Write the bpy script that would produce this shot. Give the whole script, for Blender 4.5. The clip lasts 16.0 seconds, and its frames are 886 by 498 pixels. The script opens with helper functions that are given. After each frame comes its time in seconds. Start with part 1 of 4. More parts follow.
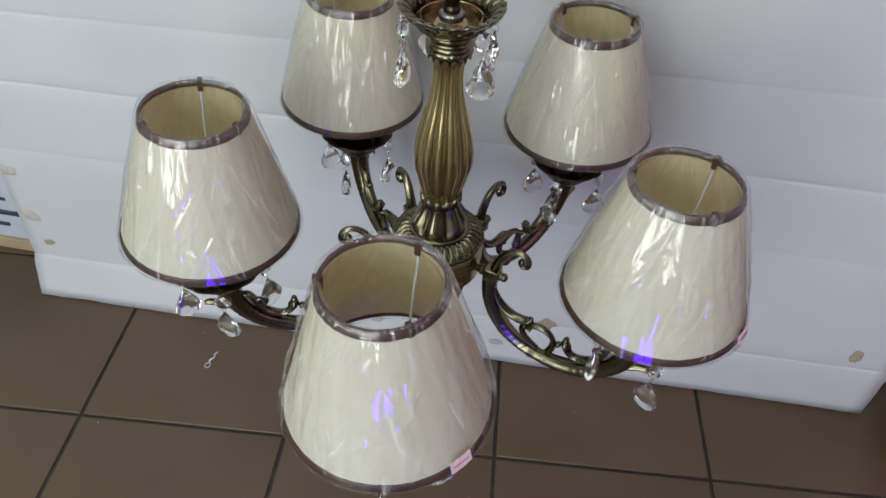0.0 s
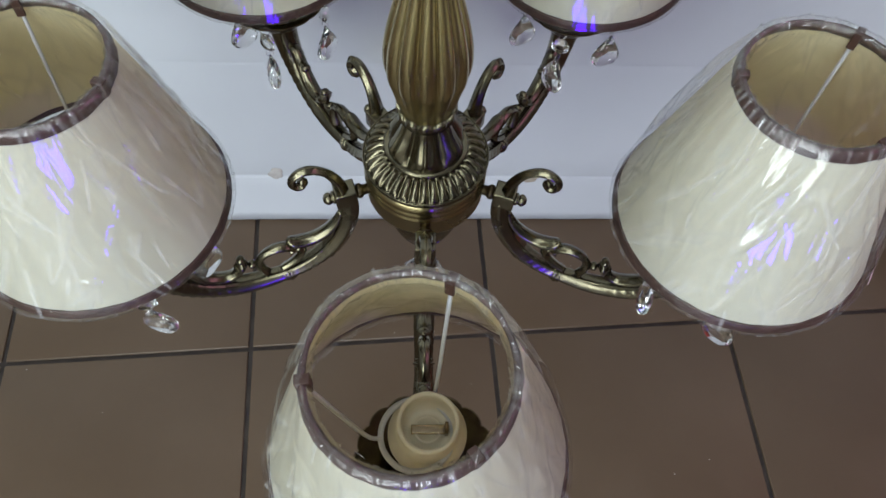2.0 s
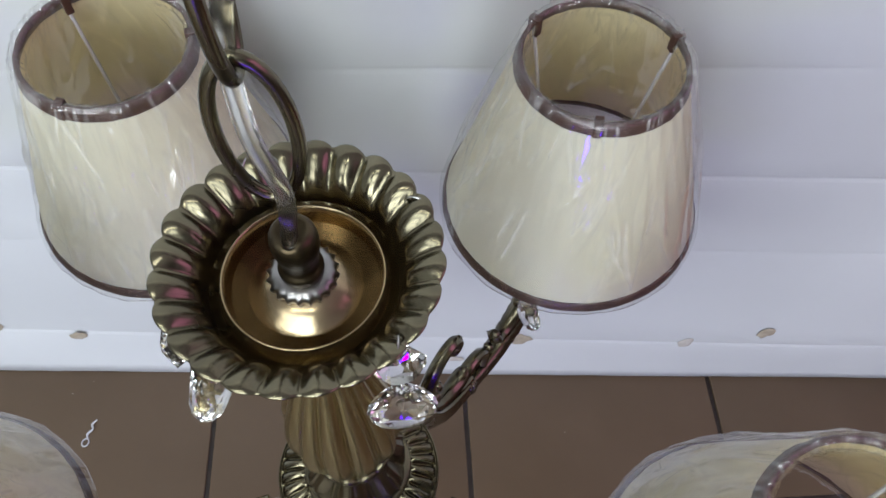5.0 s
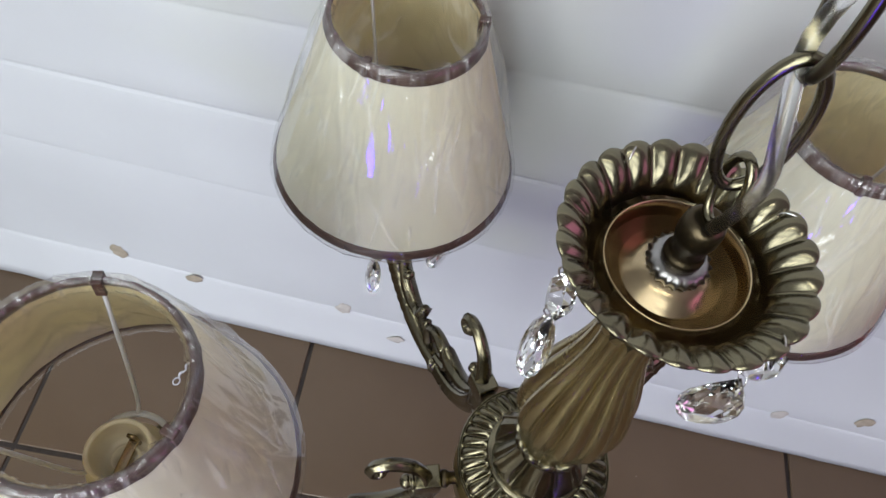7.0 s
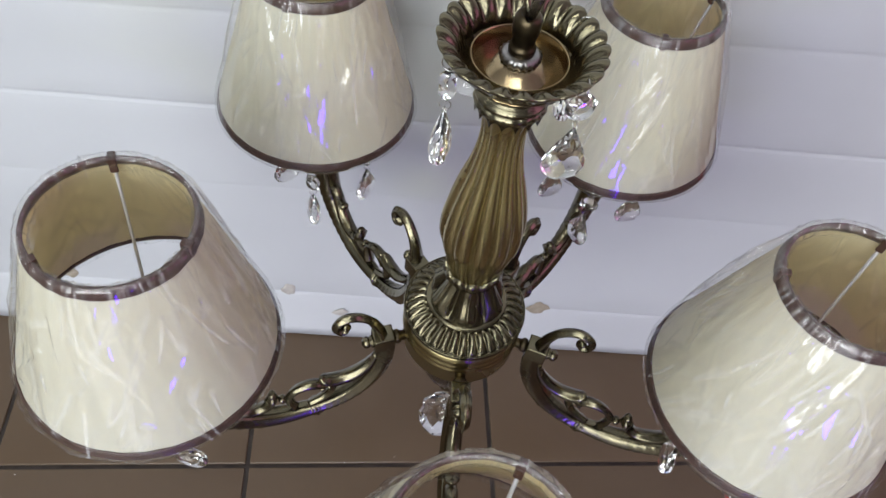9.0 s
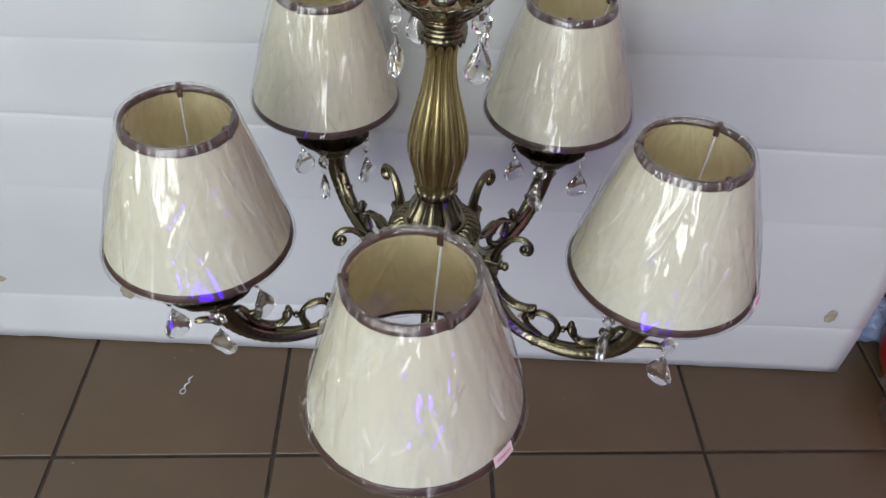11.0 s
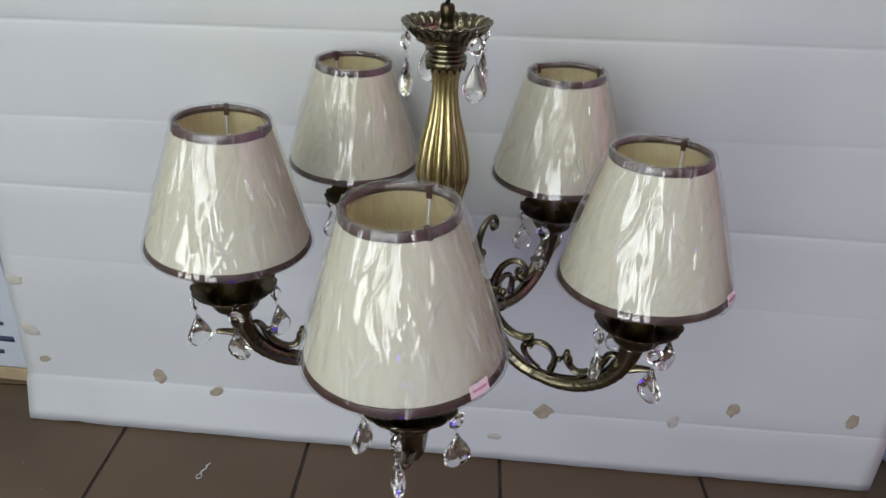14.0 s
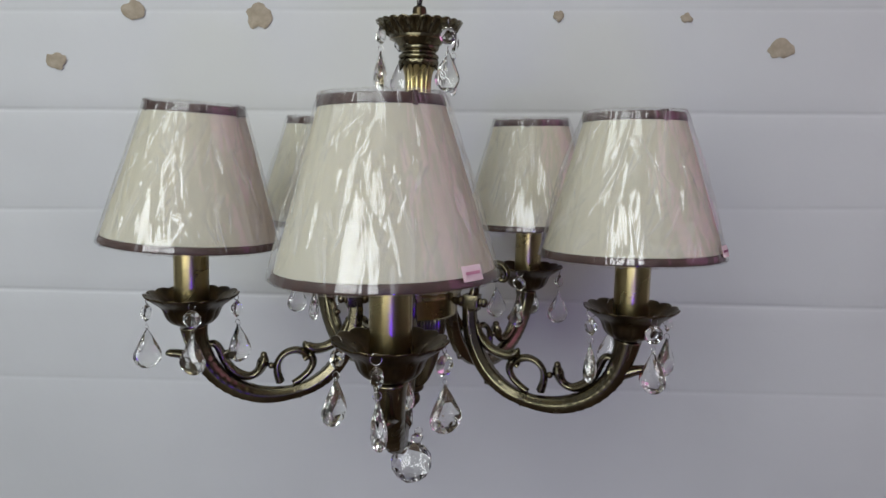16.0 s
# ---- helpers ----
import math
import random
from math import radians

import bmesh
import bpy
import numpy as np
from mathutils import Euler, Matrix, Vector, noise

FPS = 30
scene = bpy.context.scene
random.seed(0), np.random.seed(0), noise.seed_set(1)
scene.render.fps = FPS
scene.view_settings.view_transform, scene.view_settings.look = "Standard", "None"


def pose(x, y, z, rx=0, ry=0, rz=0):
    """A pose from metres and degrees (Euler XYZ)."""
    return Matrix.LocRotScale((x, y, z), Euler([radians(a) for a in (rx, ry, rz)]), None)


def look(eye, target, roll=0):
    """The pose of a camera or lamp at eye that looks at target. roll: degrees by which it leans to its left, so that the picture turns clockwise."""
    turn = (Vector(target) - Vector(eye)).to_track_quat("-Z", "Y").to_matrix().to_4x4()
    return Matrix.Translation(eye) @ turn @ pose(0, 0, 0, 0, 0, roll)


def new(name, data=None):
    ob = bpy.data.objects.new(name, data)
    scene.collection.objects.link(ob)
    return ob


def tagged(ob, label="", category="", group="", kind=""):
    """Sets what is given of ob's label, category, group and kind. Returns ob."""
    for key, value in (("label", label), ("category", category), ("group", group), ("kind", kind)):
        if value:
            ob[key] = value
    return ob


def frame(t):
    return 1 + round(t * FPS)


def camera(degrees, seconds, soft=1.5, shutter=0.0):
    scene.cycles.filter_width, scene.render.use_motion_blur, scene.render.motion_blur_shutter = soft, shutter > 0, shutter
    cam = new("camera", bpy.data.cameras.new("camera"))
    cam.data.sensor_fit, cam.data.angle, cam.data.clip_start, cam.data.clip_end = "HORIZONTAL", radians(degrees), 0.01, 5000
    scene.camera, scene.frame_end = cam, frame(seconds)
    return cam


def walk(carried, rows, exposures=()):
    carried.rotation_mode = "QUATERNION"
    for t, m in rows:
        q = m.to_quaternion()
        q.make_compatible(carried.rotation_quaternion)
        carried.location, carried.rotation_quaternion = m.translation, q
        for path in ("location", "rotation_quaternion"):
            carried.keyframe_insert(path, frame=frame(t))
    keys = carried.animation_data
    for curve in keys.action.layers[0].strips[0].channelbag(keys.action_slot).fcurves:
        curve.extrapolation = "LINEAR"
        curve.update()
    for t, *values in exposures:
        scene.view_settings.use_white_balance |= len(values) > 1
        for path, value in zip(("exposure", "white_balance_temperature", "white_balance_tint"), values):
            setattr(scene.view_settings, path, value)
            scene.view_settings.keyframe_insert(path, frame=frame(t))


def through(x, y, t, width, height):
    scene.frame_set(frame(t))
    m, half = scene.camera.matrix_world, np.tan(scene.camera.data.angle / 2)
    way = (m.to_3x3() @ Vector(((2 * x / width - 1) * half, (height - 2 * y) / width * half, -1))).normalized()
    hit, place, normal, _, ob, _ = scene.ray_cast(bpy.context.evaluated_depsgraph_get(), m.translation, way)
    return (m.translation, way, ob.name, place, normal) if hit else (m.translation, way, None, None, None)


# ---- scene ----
cam = camera(61.4, 16.0)
PATH = [
    (0, (0.11, -0.628, 1.264), (-0.124, 0.776, -0.14), 2.1),
    (0.5, (0.087, -0.542, 1.237), (-0.198, 0.741, -0.271), 0.5),
    (1, (0.055, -0.481, 1.22), (-0.166, 0.664, -0.404), 0.8),
    (1.5, (0.019, -0.419, 1.199), (-0.09, 0.608, -0.513), 0.4),
    (2, (0.013, -0.364, 1.175), (0.017, 0.584, -0.586), 1.6),
    (2.5, (0.025, -0.308, 1.172), (0.11, 0.624, -0.595), 0.3),
    (3, (0.041, -0.264, 1.162), (0.159, 0.667, -0.604), -1.6),
    (3.2, (0.051, -0.246, 1.16), (0.176, 0.68, -0.608), -1.7),
    (5.3, (0.057, -0.107, 1.171), (-0.001, 0.922, -0.543), 1.6),
    (5.5, (0.043, -0.106, 1.174), (-0.031, 0.934, -0.533), 2.4),
    (6, (0.002, -0.118, 1.178), (-0.109, 0.934, -0.52), 4.4),
    (6.5, (-0.035, -0.133, 1.176), (-0.157, 0.913, -0.524), 6.4),
    (7, (-0.068, -0.158, 1.174), (-0.194, 0.888, -0.526), 8.3),
    (7.5, (-0.085, -0.197, 1.176), (-0.187, 0.862, -0.518), 10.0),
    (8, (-0.083, -0.238, 1.184), (-0.145, 0.848, -0.494), 10.1),
    (8.5, (-0.072, -0.286, 1.197), (-0.064, 0.842, -0.455), 9.6),
    (9, (-0.042, -0.34, 1.217), (0.005, 0.834, -0.402), 7.0),
    (9.5, (0.002, -0.411, 1.234), (-0.044, 0.827, -0.336), 3.6),
    (9.7, (0.023, -0.437, 1.241), (-0.05, 0.834, -0.301), 2.8),
    (11.8, (0.045, -0.742, 1.228), (-0.021, 0.845, 0.013), 0.7),
    (12, (0.04, -0.764, 1.218), (-0.02, 0.871, 0.068), 0.8),
    (12.5, (0.03, -0.786, 1.198), (-0.041, 0.888, 0.108), 0.8),
    (13, (0.043, -0.788, 1.18), (-0.023, 0.882, 0.082), 0.3),
    (13.5, (0.073, -0.8, 1.158), (-0.027, 0.902, 0.113), 0.3),
    (14, (0.116, -0.819, 1.112), (-0.124, 0.924, 0.16), 0.6),
    (14.5, (0.127, -0.838, 1.034), (-0.101, 0.994, 0.263), 1.2),
    (15, (0.11, -0.874, 0.955), (-0.121, 1.033, 0.398), 0.6),
    (15.5, (0.112, -0.867, 0.865), (-0.073, 1.084, 0.462), 0.6),
    (16, (0.099, -0.88, 0.791), (-0.05, 1.098, 0.539), 0.1),
]
EXPOSURES = [(0, 0.0, 6400, 7), (1.5, 0.09, 6120, 4), (3, 0.37, 6050, 7), (6.5, 0.42, 6280, 10), (9.5, 0.30, 6400, 11), (12, -0.03, 6450, 8), (14, -0.19, 6500, 8), (16, -0.37, 6560, 9)]
walk(cam, [(t, look(eye, target, roll)) for t, eye, target, roll in PATH], EXPOSURES)

# ---- world and lights ----
world = bpy.data.worlds.new("daylight")
scene.world = world
world.use_nodes = True
wn = world.node_tree.nodes
sky = wn.new("ShaderNodeTexSky")
sky.sky_type, sky.sun_disc = "NISHITA", False
sky.sun_elevation, sky.sun_rotation = radians(38), radians(200)
world.node_tree.links.new(sky.outputs[0], wn["Background"].inputs[0])
wn["Background"].inputs[1].default_value = 0.1
scene.view_settings.exposure = 0.0


def area_lamp(name, place, target, sx, sy, watts, colour):
    lamp = bpy.data.lights.new(name, "AREA")
    lamp.shape, lamp.size, lamp.size_y, lamp.energy, lamp.color = "RECTANGLE", sx, sy, watts, colour
    ob = new(name, lamp)
    ob.matrix_world = look(place, target)
    return ob


# daylight of the shop window behind and to the left of the camera
for x in (-1.80, -0.90, 0.0):
    area_lamp("window_daylight", (x, -2.98, 1.56), (x, 0.0, 1.56), 0.62, 2.2, 31, (0.95, 1.0, 1.0))
# bright panel and tube on the shop's ceiling, a low violet display lamp and a pink one to the side
area_lamp("ceiling_panel_light", (-0.55, -1.50, 2.78), (-0.25, -0.2, 0.6), 2.2, 1.2, 36, (0.93, 1.0, 1.0))
area_lamp("ceiling_tube_light", (-0.20, -0.75, 2.70), (-0.20, -0.7, 0.0), 1.2, 0.12, 6, (0.98, 1.0, 0.92))
area_lamp("violet_display_light", (0.20, -1.50, 0.30), (0.08, 0.0, 0.60), 0.32, 0.12, 2.7, (0.07, 0.0, 1.0))
area_lamp("pink_display_light", (2.6, -0.6, 1.7), (0.2, 0.0, 0.8), 1.60, 1.60, 7.5, (1.0, 0.30, 0.76))

# ---- materials ----


def material(name, base=(0.8, 0.8, 0.8), rough=0.5, metal=0.0, second=None, scale=20.0, bump=0.0, bump_scale=200.0,
             rough_var=0.0, vary=0.0, detail=6.0, coat=0.0, distance=0.001):
    m = bpy.data.materials.new(name)
    m.use_nodes = True
    t = m.node_tree
    p = t.nodes["Principled BSDF"]
    p.inputs["Base Color"].default_value = (*base, 1)
    p.inputs["Roughness"].default_value, p.inputs["Metallic"].default_value = rough, metal
    p.inputs["Coat Weight"].default_value = coat
    co = t.nodes.new("ShaderNodeTexCoord")
    if second:
        n = t.nodes.new("ShaderNodeTexNoise")
        n.inputs["Scale"].default_value, n.inputs["Detail"].default_value = scale, detail
        t.links.new(co.outputs["Object"], n.inputs["Vector"])
        ramp = t.nodes.new("ShaderNodeValToRGB")
        ramp.color_ramp.elements[0].position, ramp.color_ramp.elements[1].position = 0.35, 0.68
        ramp.color_ramp.elements[0].color, ramp.color_ramp.elements[1].color = (*base, 1), (*second, 1)
        t.links.new(n.outputs["Fac"], ramp.inputs[0])
        out = ramp.outputs[0]
        if vary:
            info = t.nodes.new("ShaderNodeObjectInfo")
            mr = t.nodes.new("ShaderNodeMapRange")
            mr.inputs["To Min"].default_value, mr.inputs["To Max"].default_value = 1 - vary, 1 + vary
            t.links.new(info.outputs["Random"], mr.inputs["Value"])
            hs = t.nodes.new("ShaderNodeHueSaturation")
            t.links.new(mr.outputs[0], hs.inputs["Value"])
            t.links.new(out, hs.inputs["Color"])
            out = hs.outputs[0]
        t.links.new(out, p.inputs["Base Color"])
        if rough_var:
            mr2 = t.nodes.new("ShaderNodeMapRange")
            mr2.inputs["From Min"].default_value, mr2.inputs["From Max"].default_value = 0.3, 0.7
            mr2.inputs["To Min"].default_value, mr2.inputs["To Max"].default_value = rough - rough_var, rough + rough_var
            t.links.new(n.outputs["Fac"], mr2.inputs["Value"])
            t.links.new(mr2.outputs[0], p.inputs["Roughness"])
    if bump:
        b = t.nodes.new("ShaderNodeTexNoise")
        b.inputs["Scale"].default_value, b.inputs["Detail"].default_value = bump_scale, 5
        t.links.new(co.outputs["Object"], b.inputs["Vector"])
        bp = t.nodes.new("ShaderNodeBump")
        bp.inputs["Strength"].default_value, bp.inputs["Distance"].default_value = bump, distance
        t.links.new(b.outputs["Fac"], bp.inputs["Height"])
        t.links.new(bp.outputs["Normal"], p.inputs["Normal"])
    return m


BRASS = material("antique_brass", (0.200, 0.178, 0.116), 0.24, 1.0, (0.120, 0.106, 0.070), 25, 0.025, 300, 0.05)
DARK_BRASS = material("dark_antique_brass", (0.10, 0.078, 0.045), 0.34, 1.0, (0.06, 0.046, 0.028), 70, 0.2, 400, 0.08)
SATIN_BRASS = material("satin_antique_brass", (0.45, 0.375, 0.19), 0.27, 1.0, (0.36, 0.30, 0.155), 9, 0.012, 300, 0.03)
COPPER = material("coppery_brass", (0.42, 0.325, 0.195), 0.22, 1.0, (0.32, 0.245, 0.145), 80, 0.05, 500, 0.05)
SILVER = material("nickel_wire", (0.55, 0.54, 0.52), 0.25, 1.0, (0.42, 0.41, 0.40), 90)
NICKEL = material("dull_nickel", (0.32, 0.31, 0.30), 0.3, 1.0, (0.22, 0.21, 0.20), 90)
WHITE_WIRE = material("white_wire", (0.52, 0.52, 0.54), 0.4, 0.0, (0.46, 0.46, 0.48), 60)
SOCKET = material("cream_plastic", (0.66, 0.60, 0.46), 0.4, 0.0, (0.60, 0.53, 0.40), 60, 0.1, 300)
TRIM = material("brown_satin_ribbon", (0.034, 0.013, 0.008), 0.5, 0.0, (0.062, 0.027, 0.018), 90, 0.4, 600, 0.1)
BOARD = material("white_paper_board", (0.47, 0.48, 0.485), 0.6, 0.0, (0.51, 0.52, 0.525), 3.0, 0.12, 25, 0.08, distance=0.004)
TORN = material("torn_brown_card", (0.25, 0.21, 0.15), 0.85, 0.0, (0.35, 0.30, 0.23), 70, 0.5, 260)
TORN_PALE = material("torn_grey_paper", (0.46, 0.43, 0.39), 0.85, 0.0, (0.36, 0.33, 0.29), 60, 0.5, 260)
TILE = material("brown_floor_tile", (0.082, 0.052, 0.028), 0.36, 0.0, (0.096, 0.063, 0.036), 6, 0.12, 90, 0.05, vary=0.10)
GROUT = material("dark_grout", (0.045, 0.036, 0.032), 0.9, 0.0, (0.075, 0.06, 0.05), 40, 0.5, 200)
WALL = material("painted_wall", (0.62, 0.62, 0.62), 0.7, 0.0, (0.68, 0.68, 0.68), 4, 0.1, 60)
# unseen walls and ceiling, darkened to keep contrast in the brass and film reflections
DARKENED_WALL = material("shop_wall_paint", (0.34, 0.345, 0.35), 0.7, 0.0, (0.40, 0.405, 0.41), 4, 0.1, 60)
CEIL = material("ceiling_paint", (0.42, 0.42, 0.43), 0.8, 0.0, (0.47, 0.47, 0.48), 3, 0.1, 60)
SKIRT = material("black_skirting", (0.012, 0.012, 0.016), 0.5, 0.0, (0.02, 0.02, 0.024), 20, 0.1, 90)
RED = material("red_plastic", (0.30, 0.022, 0.008), 0.35, 0.0, (0.25, 0.02, 0.008), 15, 0.1, 120)
BLUE = material("pale_blue_film", (0.15, 0.19, 0.30), 0.35, 0.0, (0.24, 0.29, 0.40), 25, 0.3, 60)
CARTON = material("printed_carton", (0.40, 0.43, 0.48), 0.55, 0.0, (0.46, 0.49, 0.53), 8, 0.2, 90)
KRAFT = material("kraft_card", (0.36, 0.27, 0.16), 0.8, 0.0, (0.30, 0.22, 0.13), 30, 0.3, 150)
INK = material("dark_print", (0.03, 0.045, 0.09), 0.5, 0.0, (0.05, 0.06, 0.10), 60)
PINK = material("pink_label", (0.84, 0.64, 0.72), 0.4, 0.0, (0.86, 0.68, 0.75), 90)
PINK_INK = material("magenta_print", (0.74, 0.34, 0.50), 0.5, 0.0, (0.68, 0.30, 0.46), 90)
BLACK = material("black_housing", (0.02, 0.02, 0.02), 0.4, 0.0, (0.03, 0.03, 0.03), 30)


def glass_material(name, colour=(1, 1, 1), ior=1.52, rough=0.0):
    m = bpy.data.materials.new(name)
    m.use_nodes = True
    p = m.node_tree.nodes["Principled BSDF"]
    p.inputs["Base Color"].default_value = (*colour, 1)
    p.inputs["Transmission Weight"].default_value = 1.0
    p.inputs["Roughness"].default_value, p.inputs["IOR"].default_value = rough, ior
    return m


CRYSTAL = glass_material("clear_crystal", (0.98, 0.98, 0.97), 1.56)


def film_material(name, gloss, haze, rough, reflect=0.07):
    """Thin film: clear and glossy with a trace of haze; white glint streaks are painted in by attribute."""
    m = bpy.data.materials.new(name)
    m.use_nodes = True
    t = m.node_tree
    t.nodes.remove(t.nodes["Principled BSDF"])
    out = t.nodes["Material Output"]
    clear, shine, milk = t.nodes.new("ShaderNodeBsdfTransparent"), t.nodes.new("ShaderNodeBsdfGlossy"), t.nodes.new("ShaderNodeBsdfDiffuse")
    shine.inputs["Roughness"].default_value = rough
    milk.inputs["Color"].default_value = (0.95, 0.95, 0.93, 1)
    co, n, bp = t.nodes.new("ShaderNodeTexCoord"), t.nodes.new("ShaderNodeTexNoise"), t.nodes.new("ShaderNodeBump")
    n.inputs["Scale"].default_value, n.inputs["Detail"].default_value = 150, 2
    bp.inputs["Strength"].default_value, bp.inputs["Distance"].default_value = 0.008, 0.001
    t.links.new(co.outputs["Object"], n.inputs["Vector"])
    t.links.new(n.outputs["Fac"], bp.inputs["Height"])
    t.links.new(bp.outputs["Normal"], shine.inputs["Normal"])
    side, fr = t.nodes.new("ShaderNodeLayerWeight"), t.nodes.new("ShaderNodeMath")
    side.inputs["Blend"].default_value = 0.5
    fr.operation, fr.inputs[1].default_value = "POWER", 3.5
    t.links.new(side.outputs["Facing"], fr.inputs[0])
    mul = t.nodes.new("ShaderNodeMath")
    mul.operation, mul.use_clamp = "MULTIPLY_ADD", True
    mul.inputs[1].default_value, mul.inputs[2].default_value = gloss, reflect
    t.links.new(fr.outputs[0], mul.inputs[0])
    a, b = t.nodes.new("ShaderNodeMixShader"), t.nodes.new("ShaderNodeMixShader")
    # this attribute whitens the film where glints are painted
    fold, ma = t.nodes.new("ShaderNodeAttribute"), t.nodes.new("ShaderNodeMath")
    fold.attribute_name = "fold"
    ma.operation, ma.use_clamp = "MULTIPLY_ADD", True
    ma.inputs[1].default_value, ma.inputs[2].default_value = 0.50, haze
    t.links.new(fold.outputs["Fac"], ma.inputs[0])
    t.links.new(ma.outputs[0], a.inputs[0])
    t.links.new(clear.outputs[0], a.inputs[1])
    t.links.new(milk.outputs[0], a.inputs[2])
    t.links.new(mul.outputs[0], b.inputs[0])
    t.links.new(a.outputs[0], b.inputs[1])
    t.links.new(shine.outputs[0], b.inputs[2])
    t.links.new(b.outputs[0], out.inputs["Surface"])
    return m


FILM = film_material("clear_wrapping_film", 0.45, 0.010, 0.035, 0.085)
BAG = film_material("clear_bag_film", 0.35, 0.02, 0.10, 0.04)


def fabric_material(name, base, second, through):
    """Pleated cream cloth that lets some light through; fine pleats run aslant along the cone."""
    m = material(name, base, 0.8, 0.0, second, 14, 0.0)
    t = m.node_tree
    p = t.nodes["Principled BSDF"]
    uv, wave, bp = t.nodes.new("ShaderNodeTexCoord"), t.nodes.new("ShaderNodeTexWave"), t.nodes.new("ShaderNodeBump")
    wave.bands_direction = "X"
    wave.inputs["Scale"].default_value, wave.inputs["Distortion"].default_value = 14.0, 2.5
    wave.inputs["Detail"].default_value, wave.inputs["Detail Scale"].default_value = 2.0, 1.5
    bp.inputs["Strength"].default_value, bp.inputs["Distance"].default_value = 0.05, 0.002
    t.links.new(uv.outputs["UV"], wave.inputs["Vector"])
    t.links.new(wave.outputs["Fac"], bp.inputs["Height"])
    t.links.new(bp.outputs["Normal"], p.inputs["Normal"])
    tr, mix = t.nodes.new("ShaderNodeBsdfTranslucent"), t.nodes.new("ShaderNodeMixShader")
    tr.inputs["Color"].default_value = (1.0, 0.89, 0.66, 1)
    mix.inputs[0].default_value = through
    t.links.new(p.outputs[0], mix.inputs[1])
    t.links.new(tr.outputs[0], mix.inputs[2])
    t.links.new(mix.outputs[0], t.nodes["Material Output"].inputs["Surface"])
    return m


CLOTH = fabric_material("cream_pleated_cloth", (0.62, 0.63, 0.535), (0.66, 0.67, 0.58), 0.40)
LINING = fabric_material("yellowed_shade_lining", (0.60, 0.55, 0.34), (0.66, 0.61, 0.40), 0.45)
CABLE = glass_material("clear_cable_sheath", (0.86, 0.86, 0.84), 1.45, 0.25)

# ---- mesh helpers ----


def part(name, bm, mat, parent=None, label="", smooth=True):
    me = bpy.data.meshes.new(name)
    bmesh.ops.recalc_face_normals(bm, faces=bm.faces)
    bm.to_mesh(me)
    bm.free()
    me.materials.append(mat)
    for f in me.polygons:
        f.use_smooth = smooth
    ob = new(name, me)
    ob.parent = parent
    if label:
        ob["label"] = label
    return ob


def share(ob, parent, m=None, name=None):
    """Another object on the same mesh, under the given parent."""
    c = new(name or ob.name.split(".")[0], ob.data)
    c.parent = parent
    if m is not None:
        c.matrix_local = m
    if "label" in ob:
        c["label"] = ob["label"]
    return c


def box_into(bm, x0, x1, y0, y1, z0, z1, bevel=0.0, m=None):
    r = bmesh.ops.create_cube(bm, size=1.0)
    vs = r["verts"]
    for v in vs:
        v.co = Vector((x0 + (v.co.x + 0.5) * (x1 - x0), y0 + (v.co.y + 0.5) * (y1 - y0), z0 + (v.co.z + 0.5) * (z1 - z0)))
    if m is not None:
        bmesh.ops.transform(bm, matrix=m, verts=vs)
    if bevel:
        es = {e for v in vs for e in v.link_edges}
        bmesh.ops.bevel(bm, geom=list(es), offset=bevel, segments=2, affect="EDGES", profile=0.7)
    return bm


def box(*a, **k):
    return box_into(bmesh.new(), *a, **k)


def lathe(profile, seg=48, shape=None, closed=False, bm=None):
    """Turns a list of (r, z) round the z axis; shape(angle, r, z, i) may change r and z."""
    bm = bm or bmesh.new()
    rings = []
    for i, (r, z) in enumerate(profile):
        ring = []
        for k in range(seg):
            a = 2 * math.pi * k / seg
            rr, zz = shape(a, r, z, i) if shape else (r, z)
            ring.append(bm.verts.new((rr * math.cos(a), rr * math.sin(a), zz)))
        rings.append(ring)
    pairs = list(zip(rings, rings[1:])) + ([(rings[-1], rings[0])] if closed else [])
    for p, q in pairs:
        for k in range(seg):
            n = (k + 1) % seg
            bm.faces.new((p[k], p[n], q[n], q[k]))
    if not closed:
        for ring in (rings[0], rings[-1]):
            if abs(ring[0].co.x) + abs(ring[0].co.y) > 1e-6:
                bm.faces.new(ring)
    return bm


def spline(points, steps):
    """Catmull-Rom through rows of numbers."""
    p = [np.array(q, float) for q in points]
    p = [2 * p[0] - p[1]] + p + [2 * p[-1] - p[-2]]
    out = []
    for i in range(1, len(p) - 2):
        for s in range(steps):
            u = s / steps
            out.append(0.5 * (2 * p[i] + (p[i + 1] - p[i - 1]) * u + (2 * p[i - 1] - 5 * p[i] + 4 * p[i + 1] - p[i + 2]) * u ** 2
                              + (3 * p[i] - p[i - 1] - 3 * p[i + 1] + p[i + 2]) * u ** 3))
    return out + [p[-2]]


